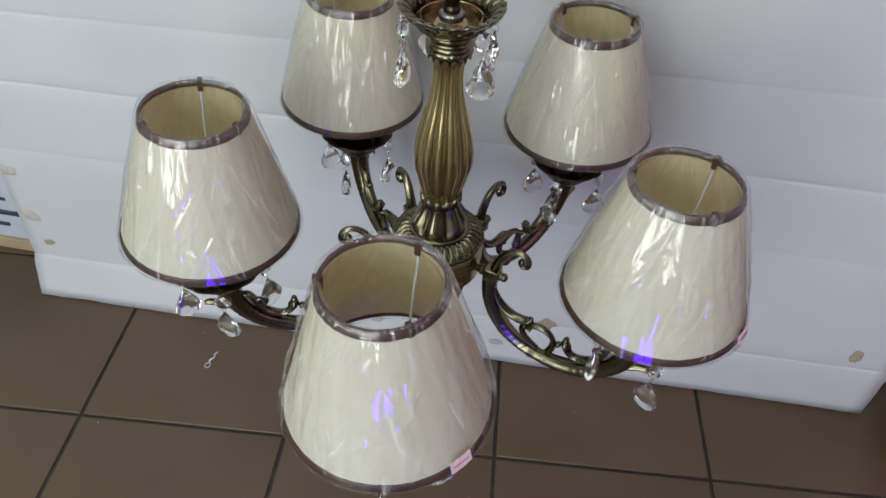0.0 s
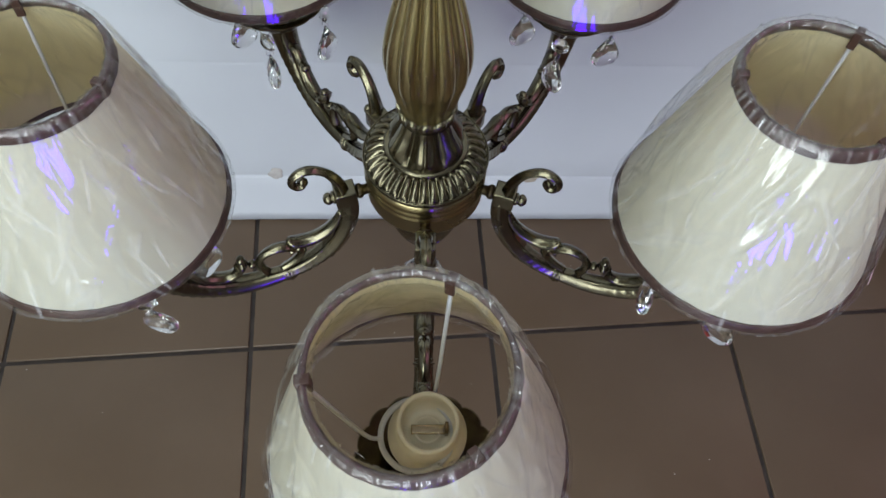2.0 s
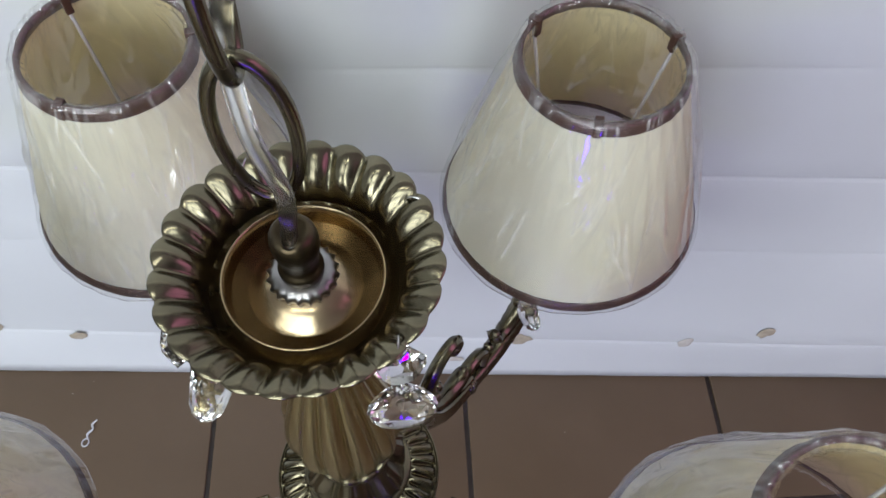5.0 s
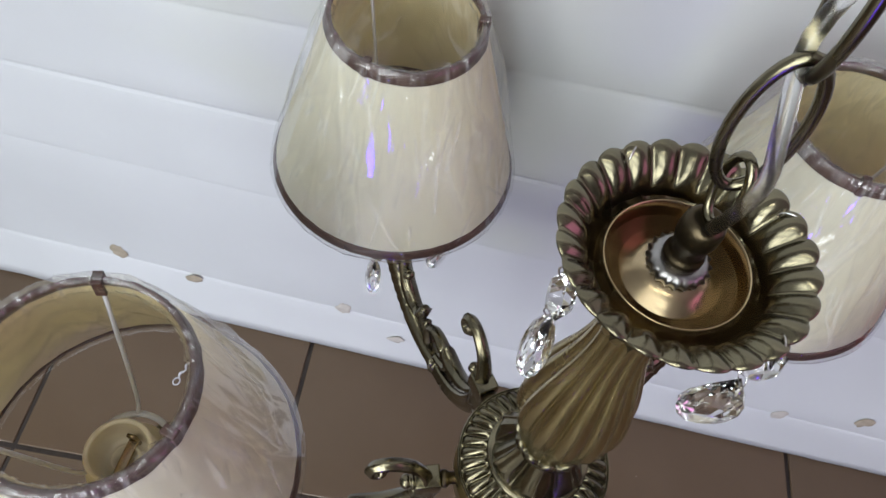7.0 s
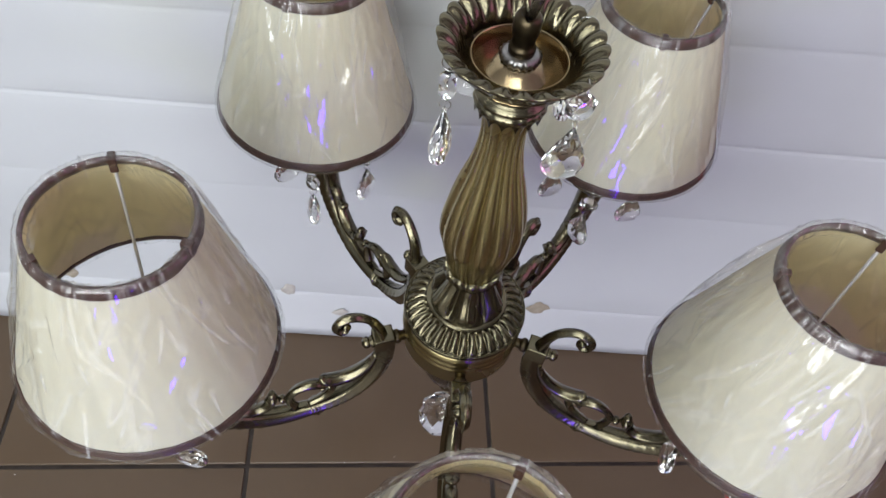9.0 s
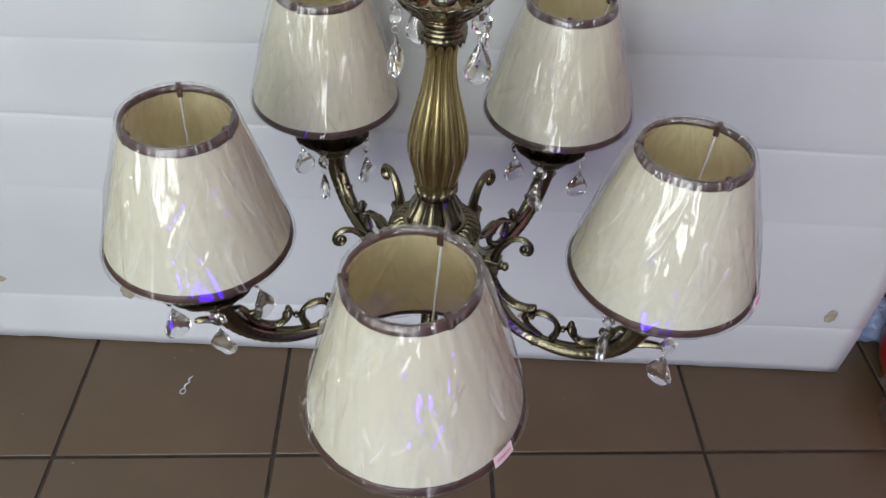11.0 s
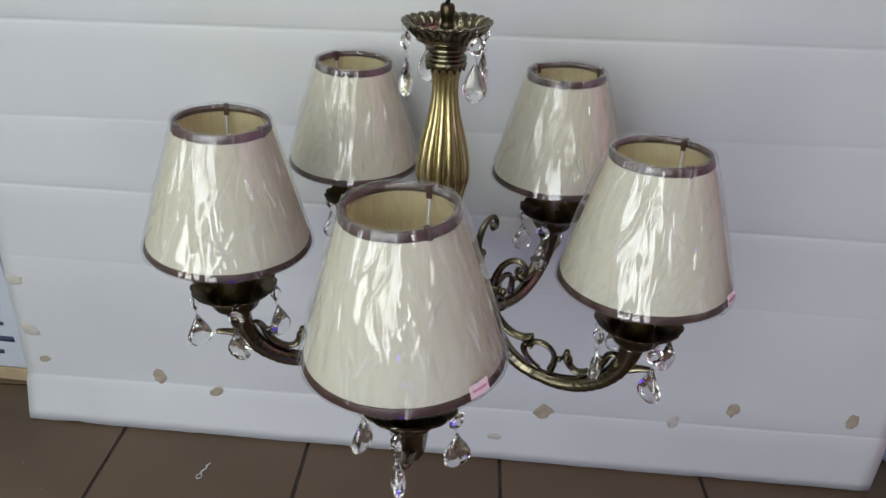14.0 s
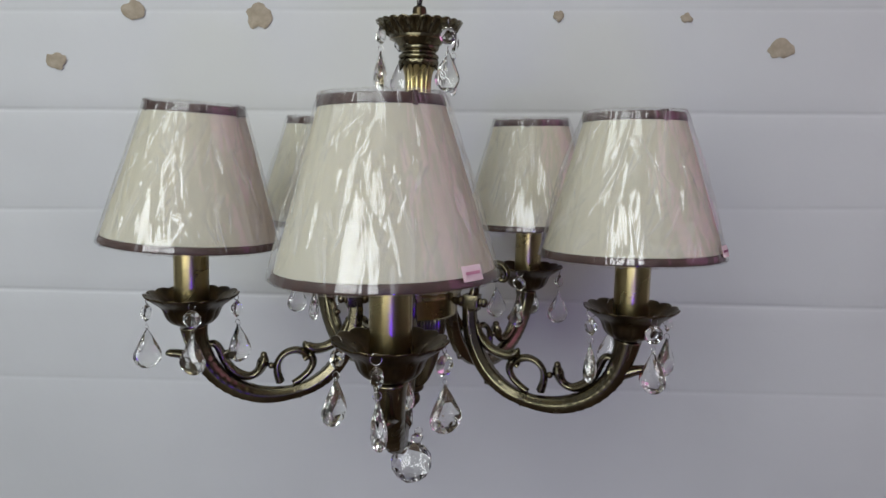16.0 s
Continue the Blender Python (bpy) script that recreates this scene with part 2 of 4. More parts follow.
def tube(rows, steps=6, seg=12, flat=1.0, ridge=None, bm=None, side=(0, 1, 0), caps=True, loop=False):
    """A tube through rows (x, y, z, radius). flat: its width along side against its height; ridge(k, i, n): a factor on the radius."""
    bm = bm or bmesh.new()
    pts = spline(rows, steps) if steps > 1 else [np.array(r, float) for r in rows]
    side = Vector(side)
    rings = []
    n = len(pts)
    for i, q in enumerate(pts):
        a, b = pts[i - 1 if loop else max(i - 1, 0)], pts[(i + 1) % n if loop else min(i + 1, n - 1)]
        along = Vector((b - a)[:3]).normalized()
        up = side.cross(along).normalized()
        across = along.cross(up).normalized()
        ring = []
        for k in range(seg):
            ang = 2 * math.pi * k / seg
            r = max(q[3], 0.0001) * (ridge(ang, i, n) if ridge else 1.0)
            ring.append(bm.verts.new(Vector(q[:3]) + across * (r * flat * math.cos(ang)) + up * (r * math.sin(ang))))
        rings.append(ring)
    for p, q in list(zip(rings, rings[1:])) + ([(rings[-1], rings[0])] if loop else []):
        for k in range(seg):
            m = (k + 1) % seg
            bm.faces.new((p[k], p[m], q[m], q[k]))
    if caps and not loop:
        bm.faces.new(rings[0]), bm.faces.new(rings[-1])
    return bm


def ball(bm, c, r, sx=1.0, sy=1.0, sz=1.0, u=10, v=7):
    vs = bmesh.ops.create_uvsphere(bm, u_segments=u, v_segments=v, radius=1.0)["verts"]
    for w in vs:
        w.co = Vector((c[0] + w.co.x * r * sx, c[1] + w.co.y * r * sy, c[2] + w.co.z * r * sz))
    return bm


def ring_mesh(R, r, seg=20, sub=8):
    """A wire ring standing in the xz plane round the origin."""
    return tube([(R * math.sin(2 * math.pi * i / seg), 0, R * math.cos(2 * math.pi * i / seg), r) for i in range(seg)], 1, sub, loop=True)


# ---- the setting ----
U = radians(5.2)
TILE_M = pose(-0.3005, 0.0715, 0, 0, 0, math.degrees(U))
PITCH, GAP = 0.402, 0.007

floor = tagged(part("floor", box(-3.2, 3.2, -3.2, 1.4, -0.08, -0.004), GROUT), "dark grouted screed under brown floor tiles", "floor", kind="structure")


def wall(name, x0, x1, y0, y1, z0, z1, mat=None, label="plain painted wall of the shop"):
    return tagged(part(name, box(x0, x1, y0, y1, z0, z1), mat or WALL, smooth=False), label, "wall", kind="structure")


wall("wall_north", -3.2, 3.2, 0.60, 0.72, 0, 2.85)
# side walls out of view, toned darker than wall_north to dim the reflections
wall("wall_west", -3.12, -3.0, -3.0, 0.60, 0, 2.85, DARKENED_WALL)
wall("wall_east", 3.0, 3.12, -3.0, 0.60, 0, 2.85, DARKENED_WALL)
tagged(part("ceiling", box(-3.2, 3.2, -3.2, 0.9, 2.85, 2.95), CEIL, smooth=False), "plain grey ceiling", "ceiling", kind="structure")
south = bmesh.new()
for x0, x1 in ((-3.2, -2.14), (-1.46, -1.24), (-0.56, -0.34), (0.34, 3.2)):
    box_into(south, x0, x1, -3.12, -3.0, 0, 2.85)
for x in (-2.14, -1.24, -0.34):
    box_into(south, x, x + 0.68, -3.12, -3.0, 0, 0.44)
    box_into(south, x, x + 0.68, -3.12, -3.0, 2.7, 2.85)
tagged(part("wall_south", south, DARKENED_WALL, smooth=False), "painted wall with three tall shop windows", "wall", kind="structure")
for k, x in enumerate((-2.14, -1.24, -0.34)):
    window = bmesh.new()
    for xx in (x, x + 0.65):
        box_into(window, xx, xx + 0.03, -3.09, -3.03, 0.44, 2.7)
    for z in (0.44, 2.66):
        box_into(window, x + 0.03, x + 0.65, -3.09, -3.03, z, z + 0.04)
    tagged(part(f"window_{k + 1}", window, BLACK, smooth=False), "dark metal frame of a tall shop window", "window", kind="structure")
tagged(part("baseboard", box(-3.0, 3.0, 0.578, 0.599, 0, 0.092, bevel=0.003), SKIRT), "black skirting along the back wall", "baseboard", kind="structure")

# ---- the white board behind the chandelier ----
SEAMS = ((0.124, 0.022), (0.402, -0.006), (0.553, -0.014), (0.702, 0.004), (0.858, -0.006), (1.016, 0.0), (1.16, 0.0), (1.30, 0.0))


def board_y(x, z):
    """The board bows: a bottom flap bent forward, and the top turned a little towards the camera on one side."""
    lo, mid, hi = 0.329 + 0.03 * x, 0.341 + 0.008 * x, 0.327 + 0.055 * x
    if z < 0.12:
        return lo + (mid - lo) * max(z, 0) / 0.12
    return mid + (hi - mid) * (z - 0.12) / 0.83


def board_mesh():
    bm = bmesh.new()
    front, back = {}, {}
    zs = [0.0]
    for k, (z, _) in enumerate(SEAMS):
        prev = zs[-1]
        for s in range(1, 6):
            zs.append(prev + (z - 0.006 - prev) * s / 5)
        zs += [z - 0.003, z, z + 0.003, z + 0.006]
    zs += [1.40, 1.46]
    depth = [0.010, 0.004, 0.011, 0.005, 0.010, 0.006, 0.01, 0.01]
    cols = 64
    for j, z in enumerate(zs):
        for i in range(cols + 1):
            f = i / cols
            xl, xr = -0.946 + 0.13 * max(0.0, min(z, 0.5) - 0.1), 0.805 - 0.02 * min(z, 1.0)
            x = xl + (xr - xl) * f + (0.004 * noise.noise((z * 14, f * 3, 2)) if i in (0, cols) else 0)
            zz, dy = z, 0.0
            for k, (s, slope) in enumerate(SEAMS):
                near = abs(z - s)
                if near < 0.0075:
                    zz = z + slope * x
                    dy = (0.0028 if near < 0.001 else 0.0008 if near < 0.004 else -0.0004) * depth[k] / 0.012
                    dy *= 0.55 + 0.9 * abs(noise.noise((x * 5, s * 9, 0)))
                elif near < 0.06:
                    zz = z + slope * x * (1 - near / 0.06)
            if j == 0:
                zz = 0.002 + 0.004 * max(0, noise.noise((x * 9, 0, 5))) + 0.002 * noise.noise((x * 40, 0, 1))
            wob = 0.0016 * noise.noise((x * 6, z * 10, 3.3))
            front[i, j] = bm.verts.new((x, board_y(x, zz) + dy + wob, zz))
            back[i, j] = bm.verts.new((x, board_y(x, zz) + 0.010, zz))
    rows = len(zs)
    for j in range(rows - 1):
        for i in range(cols):
            bm.faces.new((front[i, j], front[i + 1, j], front[i + 1, j + 1], front[i, j + 1]))
            bm.faces.new((back[i, j], back[i, j + 1], back[i + 1, j + 1], back[i + 1, j]))
    for i in range(cols):
        bm.faces.new((front[i, 0], back[i, 0], back[i + 1, 0], front[i + 1, 0]))
        bm.faces.new((front[i, rows - 1], front[i + 1, rows - 1], back[i + 1, rows - 1], back[i, rows - 1]))
    for j in range(rows - 1):
        bm.faces.new((front[0, j], front[0, j + 1], back[0, j + 1], back[0, j]))
        bm.faces.new((front[cols, j], back[cols, j], back[cols, j + 1], front[cols, j + 1]))
    return bm


board = tagged(part("display_board", board_mesh(), BOARD), "large white creased paper board with torn patches standing on the floor", "board")

# torn patches: place along the board, height, half width, half height, paleness, lean
PATCHES = ((-0.611, 0.939, 0.018, 0.012, 0, 5), (-0.480, 1.016, 0.017, 0.017, 0, 80), (-0.283, 1.006, 0.019, 0.021, 0, 20),
           (0.189, 1.006, 0.008, 0.009, 0, 0), (0.388, 1.003, 0.009, 0.008, 0, 30), (0.535, 0.955, 0.022, 0.013, 0, -10),
           (-0.892, 0.147, 0.014, 0.007, 0, -15), (-0.639, 0.128, 0.013, 0.018, 0, 10), (-0.516, 0.104, 0.017, 0.010, 0, -25),
           (-0.269, 0.126, 0.012, 0.017, 1, 20), (0.066, 0.059, 0.014, 0.007, 1, 0), (0.159, 0.130, 0.020, 0.016, 0, -40),
           (0.407, 0.135, 0.011, 0.014, 1, 10), (0.513, 0.177, 0.010, 0.016, 0, 20), (0.727, 0.175, 0.011, 0.017, 0, -10),
           (-0.181, 0.073, 0.015, 0.010, 1, -20), (-0.90, 0.225, 0.02, 0.014, 1, 30), (-0.895, 0.35, 0.018, 0.014, 1, 0))


def patch_mesh(w, h, seed):
    bm = bmesh.new()
    rings = []
    for f, lift in ((1.0, 0.0), (0.93, -0.0007), (0.5, -0.0009)):
        ring = []
        for k in range(26):
            a = 2 * math.pi * k / 26
            r = f * (1 + 0.42 * noise.noise((1.6 * math.cos(a), 1.6 * math.sin(a), seed * 3.1)) + 0.16 * noise.noise((5 * math.cos(a), 5 * math.sin(a), seed)))
            ring.append(bm.verts.new((w * r * math.cos(a), lift, h * r * math.sin(a))))
        rings.append(ring)
    for p, q in zip(rings, rings[1:]):
        for k in range(26):
            n = (k + 1) % 26
            bm.faces.new((p[k], p[n], q[n], q[k]))
    bm.faces.new(rings[-1])
    return bm


for i, (x, z, w, h, pale, lean) in enumerate(PATCHES):
    ob = part("torn_patch", patch_mesh(w, h, i + 1), TORN_PALE if pale else TORN, board, "torn patch baring greyish paper" if pale else "torn patch baring brown card")
    ob.matrix_local = pose(x, board_y(x, z) - 0.0016, z, -1, lean, math.degrees(0.02))

# ---- the chandelier ----
AX, AY, BASE = -0.0082, 0.0120, 0.368
chandelier = new("chandelier")
chandelier.location, chandelier.rotation_euler = (AX, AY, BASE + 0.0095), (0, radians(1.2), 0)
chandelier.empty_display_size = 0.1
tagged(chandelier, "five-armed antique brass chandelier with film-wrapped cream shades and crystal drops", "chandelier")
DOWN = Matrix.Translation((0, 0, -BASE))


def on_axis(ob, turn=0.0):
    ob.matrix_local = DOWN @ Matrix.Rotation(turn, 4, "Z")
    return ob


def ribs(count, depth, z0, z1, fade=0.01):
    """Convex ribs with sharp valleys, faded towards z0 and z1."""
    def shape(a, r, z, i):
        f = max(0.0, min(1.0, (z - z0) / fade, (z1 - z) / fade))
        return r * (1 + depth * f * (0.5 * abs(math.cos(count * a / 2)) + 0.25 * math.cos(count * a) - 0.3)), z
    return shape


# fluted column
col = [(0.0175, 0.699), (0.0200, 0.704), (0.0222, 0.712), (0.0250, 0.722), (0.0275, 0.734), (0.0306, 0.746), (0.0314, 0.758), (0.0304, 0.773), (0.0273, 0.791),
       (0.0231, 0.809), (0.0191, 0.825), (0.0163, 0.840), (0.0149, 0.853), (0.0147, 0.864), (0.0158, 0.874), (0.0184, 0.882), (0.0210, 0.888), (0.0205, 0.8895)]


def flutes(a, r, z, i):
    f = max(0.0, min(1.0, (z - 0.700) / 0.012, (0.8885 - z) / 0.010))
    return r * (1 + 0.15 * f * (abs(math.cos(6 * a)) ** 0.65 - 0.68)), z


on_axis(part("column", lathe(spline(col, 3), 336, flutes), SATIN_BRASS, chandelier, "fluted baluster column of antique brass"))


def petals(count, reach, height, tip):
    """A collar of pointed leaves."""
    def shape(a, r, z, i):
        w = abs(math.cos(count * a / 2)) ** 0.6
        return (r + tip * w, z + height * w) if i in reach else (r * (1 + 0.05 * (w - 0.5)), z)
    return shape


on_axis(part("leaf_collar", lathe([(0.0185, 0.884), (0.0222, 0.879), (0.0236, 0.8885), (0.0222, 0.8915), (0.0195, 0.892)], 96,
                                  petals(16, (1,), 0.006, 0.0)), BRASS, chandelier))
on_axis(part("neck_moulding", lathe(spline([(0.019, 0.8905), (0.0232, 0.8925), (0.0236, 0.8955), (0.0205, 0.8985), (0.0208, 0.9005), (0.0235, 0.903), (0.0232, 0.9065), (0.021, 0.9085)], 3), 48), BRASS, chandelier))
# scalloped dish at the top
dish = [(0.0205, 0.9045), (0.0240, 0.9065), (0.0285, 0.9115), (0.0340, 0.9170), (0.0420, 0.9238), (0.0482, 0.9298), (0.0500, 0.9322), (0.0501, 0.9336),
        (0.0484, 0.9338), (0.0448, 0.9322), (0.0405, 0.9290), (0.0370, 0.9245), (0.0348, 0.9190), (0.0340, 0.9135)]


def scallop(a, r, z, i):
    f = max(0.0, min(1.0, (r - 0.0345) / 0.003))
    w = abs(math.cos(12 * a)) ** 0.65 - 0.55
    return r * (1 + 0.04 * f * w * max(0.0, min(1.0, (r - 0.044) / 0.004))), z + 0.0050 * f * w * (1 - 0.55 * max(0.0, min(1.0, (r - 0.0455) / 0.004)))


on_axis(part("canopy_dish", lathe(spline(dish, 3), 230, scallop), BRASS, chandelier, "scalloped brass dish with petal rim"))
pan = [(0.0345, 0.9138), (0.0326, 0.9132), (0.0312, 0.9150), (0.0304, 0.9200), (0.0294, 0.9222), (0.0284, 0.9205), (0.0277, 0.9150), (0.0264, 0.9120), (0.0242, 0.9115), (0.0215, 0.9135), (0.0180, 0.9160), (0.0140, 0.9188), (0.0095, 0.9205)]
on_axis(part("dish_pan", lathe(spline(pan, 3), 64), COPPER, chandelier, "coppery spun pan inside the dish"))
crown = lathe([(0.0085, 0.9205), (0.0118, 0.9205), (0.0124, 0.9235), (0.0105, 0.9255), (0.0085, 0.9258)], 60, lambda a, r, z, i: (r * (1 + (0.07 if i in (1, 2) else 0) * math.cos(20 * a)), z))
on_axis(part("serrated_washer", crown, NICKEL, chandelier, "bright serrated lock washer"))
on_axis(part("stem_nipple", lathe(spline([(0.0078, 0.925), (0.0082, 0.929), (0.0068, 0.932), (0.0072, 0.937), (0.0082, 0.942), (0.0080, 0.949), (0.0060, 0.952), (0.0035, 0.9515)], 3), 32), DARK_BRASS, chandelier))
loop = tube([(0, 0.0075 * math.cos(a), 0.9690 + 0.0165 * math.sin(a), 0.0019) for a in np.linspace(0, 2 * math.pi, 25)[:-1]], 1, 10, side=(1, 0, 0), loop=True)
on_axis(part("stem_loop", loop, BRASS, chandelier), 0.4)
# body: bell with acanthus leaves, ribbed disc, drum, ribbed bowl, finial


def bell_shape(a, r, z, i):
    """Six acanthus leaves: each with a raised vein, a fold on either side and a deep gap to the next."""
    t = max(0.0, min(1.0, (z - 0.6555) / 0.040))
    lobe, off = abs(math.sin(3 * a)), math.cos(3 * a)
    vein, fold = math.exp(-(off / 0.10) ** 2), math.exp(-((abs(off) - 0.55) / 0.16) ** 2)
    swell = 0.26 * (lobe ** 0.8 - 0.65) + 0.075 * vein + 0.03 * fold * (1 - t)
    return r * (1 + swell * min(1.0, 4.5 * t * (1.15 - t))), z + 0.0022 * (1 - t) * (lobe - 0.6)


bell = [(0.0178, 0.697), (0.0190, 0.6915), (0.0208, 0.6855), (0.0234, 0.6790), (0.0265, 0.6725), (0.0294, 0.6660), (0.0316, 0.6595), (0.0326, 0.6545)]
on_axis(part("leaf_bell", lathe(spline(bell, 4), 216, bell_shape), BRASS, chandelier, "brass bell cast with acanthus leaves"))
on_axis(part("leaf_collar", lathe([(0.0180, 0.7010), (0.0232, 0.7035), (0.0240, 0.6985), (0.0222, 0.6945), (0.0182, 0.6925)], 144, petals(12, (1,), 0.0075, 0.0008)), BRASS, chandelier))
on_axis(part("bell_rim", lathe(spline([(0.029, 0.6520), (0.0340, 0.6518), (0.0356, 0.6540), (0.0340, 0.6564), (0.030, 0.6568)], 3), 72), BRASS, chandelier))


def sun_ribs(a, r, z, i):
    """Tongues with round outer ends and narrow dark gaps."""
    f = max(0.0, min(1.0, (r - 0.0352) / 0.003, (0.0525 - r) / 0.0016))
    return r, z + 0.0052 * f * (abs(math.cos(18 * a)) ** 0.55 - 0.72)


disc = [(0.031, 0.6530), (0.0352, 0.6525), (0.039, 0.6517), (0.0430, 0.6500), (0.0470, 0.6472), (0.0500, 0.6443), (0.0518, 0.6418), (0.0528, 0.6410), (0.0540, 0.6422), (0.0547, 0.6400), (0.0542, 0.6375)]
on_axis(part("ribbed_disc", lathe(spline(disc, 3), 360, sun_ribs), BRASS, chandelier, "brass disc with radiating ribs"))
drum = [(0.0530, 0.6390), (0.0530, 0.6300), (0.0540, 0.6285), (0.0530, 0.6270), (0.0530, 0.6225), (0.0540, 0.6210), (0.0530, 0.6195), (0.0530, 0.6150), (0.0540, 0.6135), (0.0530, 0.6120), (0.0530, 0.5930),
        (0.0515, 0.5905), (0.0350, 0.5890)]
on_axis(part("drum", lathe(drum, 72), SATIN_BRASS, chandelier, "turned brass drum that carries the arms"))
bowl = [(0.0350, 0.5900), (0.0368, 0.585), (0.0370, 0.575), (0.0352, 0.562), (0.0322, 0.547), (0.0278, 0.530), (0.0222, 0.514), (0.0165, 0.503), (0.0120, 0.498)]
on_axis(part("ribbed_bowl", lathe(spline(bowl, 3), 168, ribs(28, 0.14, 0.497, 0.596, 0.006)), BRASS, chandelier, "gadrooned brass bowl"))
fin = [(0.0125, 0.4995), (0.0140, 0.496), (0.0120, 0.492), (0.0075, 0.489), (0.0085, 0.485), (0.0095, 0.481), (0.0080, 0.476), (0.0045, 0.472), (0.0030, 0.469)]
on_axis(part("finial", lathe(spline(fin, 3), 40), DARK_BRASS, chandelier))


# crystals
def teardrop_mesh(h, w, d):
    """A flat-backed almond drop with cut facets; its tip at the origin, hanging down."""
    bm = bmesh.new()
    levels = [(0.05, 0.09), (0.22, 0.38), (0.42, 0.72), (0.60, 0.95), (0.70, 1.0), (0.84, 0.86), (0.95, 0.46)]
    rings = []
    n = 12
    for j, (v, r) in enumerate(levels):
        ring = []
        for k in range(n):
            a = 2 * math.pi * (k + 0.5 * (j % 2)) / n
            ring.append(bm.verts.new((w * r * math.cos(a), d * r * math.sin(a) * (0.9 if abs(math.sin(a)) > 0.8 else 1.0), -h * v)))
        rings.append(ring)
    top, low = bm.verts.new((0, 0, 0)), bm.verts.new((0, 0, -h))
    for k in range(n):
        bm.faces.new((top, rings[0][(k + 1) % n], rings[0][k]))
        bm.faces.new((low, rings[-1][k], rings[-1][(k + 1) % n]))
    for j in range(len(rings) - 1):
        p, q = rings[j], rings[j + 1]
        for k in range(n):
            if j % 2 == 0:
                bm.faces.new((p[k], p[(k + 1) % n], q[k]))
                bm.faces.new((p[(k + 1) % n], q[(k + 1) % n], q[k]))
            else:
                bm.faces.new((p[k], q[(k + 1) % n], q[k]))
                bm.faces.new((p[k], p[(k + 1) % n], q[(k + 1) % n]))
    return bm


def bead_mesh(r, d):
    """An eight-sided cut bead standing in the xz plane."""
    bm = bmesh.new()
    outer = [bm.verts.new((r * math.cos(a), 0, r * math.sin(a))) for a in (math.pi * (k + 0.5) / 4 for k in range(8))]
    for s in (-1, 1):
        inner = [bm.verts.new((0.55 * r * math.cos(a), s * d, 0.55 * r * math.sin(a))) for a in (math.pi * k / 4 for k in range(8))]
        for k in range(8):
            n = (k + 1) % 8
            bm.faces.new((outer[k], inner[k], inner[n]))
            bm.faces.new((outer[k], inner[n], outer[n]))
        bm.faces.new(inner)
    return bm


DROP = part("crystal_drop", teardrop_mesh(0.0470, 0.0162, 0.0085), CRYSTAL, None, "clear faceted crystal drop on wire rings", False)
LONG_DROP = part("crystal_drop", teardrop_mesh(0.047, 0.0145, 0.0080), CRYSTAL, None, "long clear faceted crystal drop", False)
BEAD = part("bead", bead_mesh(0.0104, 0.0050), CRYSTAL, None, "octagonal crystal bead", False)
RING = part("wire_ring", ring_mesh(0.0048, 0.00045), SILVER, None)
STOCK = [DROP, LONG_DROP, BEAD, RING]


def pendant(place, turn, lean, model, drop=0.0255, swing=0.0):
    """A drop below a bead, with wire rings; place: the hole in the rim, on the chandelier's own axis."""
    ob = share(model, chandelier, DOWN @ Matrix.Translation(place) @ pose(0, 0, 0, lean, swing, 0) @ Matrix.Translation((0, 0, -drop)) @ Matrix.Rotation(turn, 4, "Z"))
    share(RING, ob, pose(0, 0, drop - 0.002, 0, 0, 80))
    share(BEAD, ob, pose(0, 0, drop - 0.0170, 0, 0, rng.uniform(0, 60)))
    share(RING, ob, pose(0, 0, 0.0005, 0, 0, 90) @ Matrix.Scale(0.75, 4))
    return ob


rng = random.Random(7)
for deg in (-150, -40, 34, 122):
    a = radians(deg)
    pendant((0.0475 * math.cos(a), 0.0475 * math.sin(a), 0.9318), a + 0.9, rng.uniform(-2, 2), LONG_DROP, 0.0325)
big = bmesh.new()
bmesh.ops.create_icosphere(big, subdivisions=2, radius=0.0262)
for v in big.verts:
    v.co.z = v.co.z * 1.03
sphere = part("crystal_ball", big, CRYSTAL, chandelier, "faceted clear crystal ball under the body", False)
sphere.matrix_local = Matrix.Translation((0, 0, 0.398 - BASE)) @ pose(0, 0, 0, 12, 8, 20)
share(BEAD, sphere, pose(0, 0, 0.0345, 0, 0, 0) @ Matrix.Scale(0.8, 4))
share(RING, sphere, pose(0, 0, 0.0445, 0, 0, 0))
hang = tube([(0, 0, 0.446, 0.0006), (0, 0, 0.458, 0.0006), (0, 0, 0.472, 0.0006)], 2, 6)
on_axis(part("hanger_wire", hang, SILVER, chandelier))

# arms, built once along +x and shared
ARM_R = 0.258


def arm_ridge(ang, i, n):
    f = i / n
    r = 1.12 + (0.09 if f < 0.45 else 0.04) * math.cos(6 * ang)
    if 0.60 < f < 0.82:
        r += 0.055 * math.sin(i * 2.1 + 3 * ang)
    if 0.25 < f < 0.40:
        r += 0.05 * math.sin(i * 2.4 - 3 * ang)
    return r


ARM_LINE = [(0.0715, 0, 0.604, 0.0072), (0.0720, 0, 0.590, 0.0078), (0.0755, 0, 0.568, 0.0082), (0.0855, 0, 0.543, 0.0084), (0.1015, 0, 0.5215, 0.0082), (0.1215, 0, 0.5068, 0.0076),
            (0.140, 0, 0.5000, 0.0072), (0.160, 0, 0.4968, 0.0082), (0.182, 0, 0.4978, 0.0090), (0.204, 0, 0.5045, 0.0094), (0.224, 0, 0.5170, 0.0098),
            (0.2395, 0, 0.5340, 0.0104), (0.2495, 0, 0.5530, 0.0114), (0.2545, 0, 0.5700, 0.0125), (0.2565, 0, 0.5830, 0.0142)]
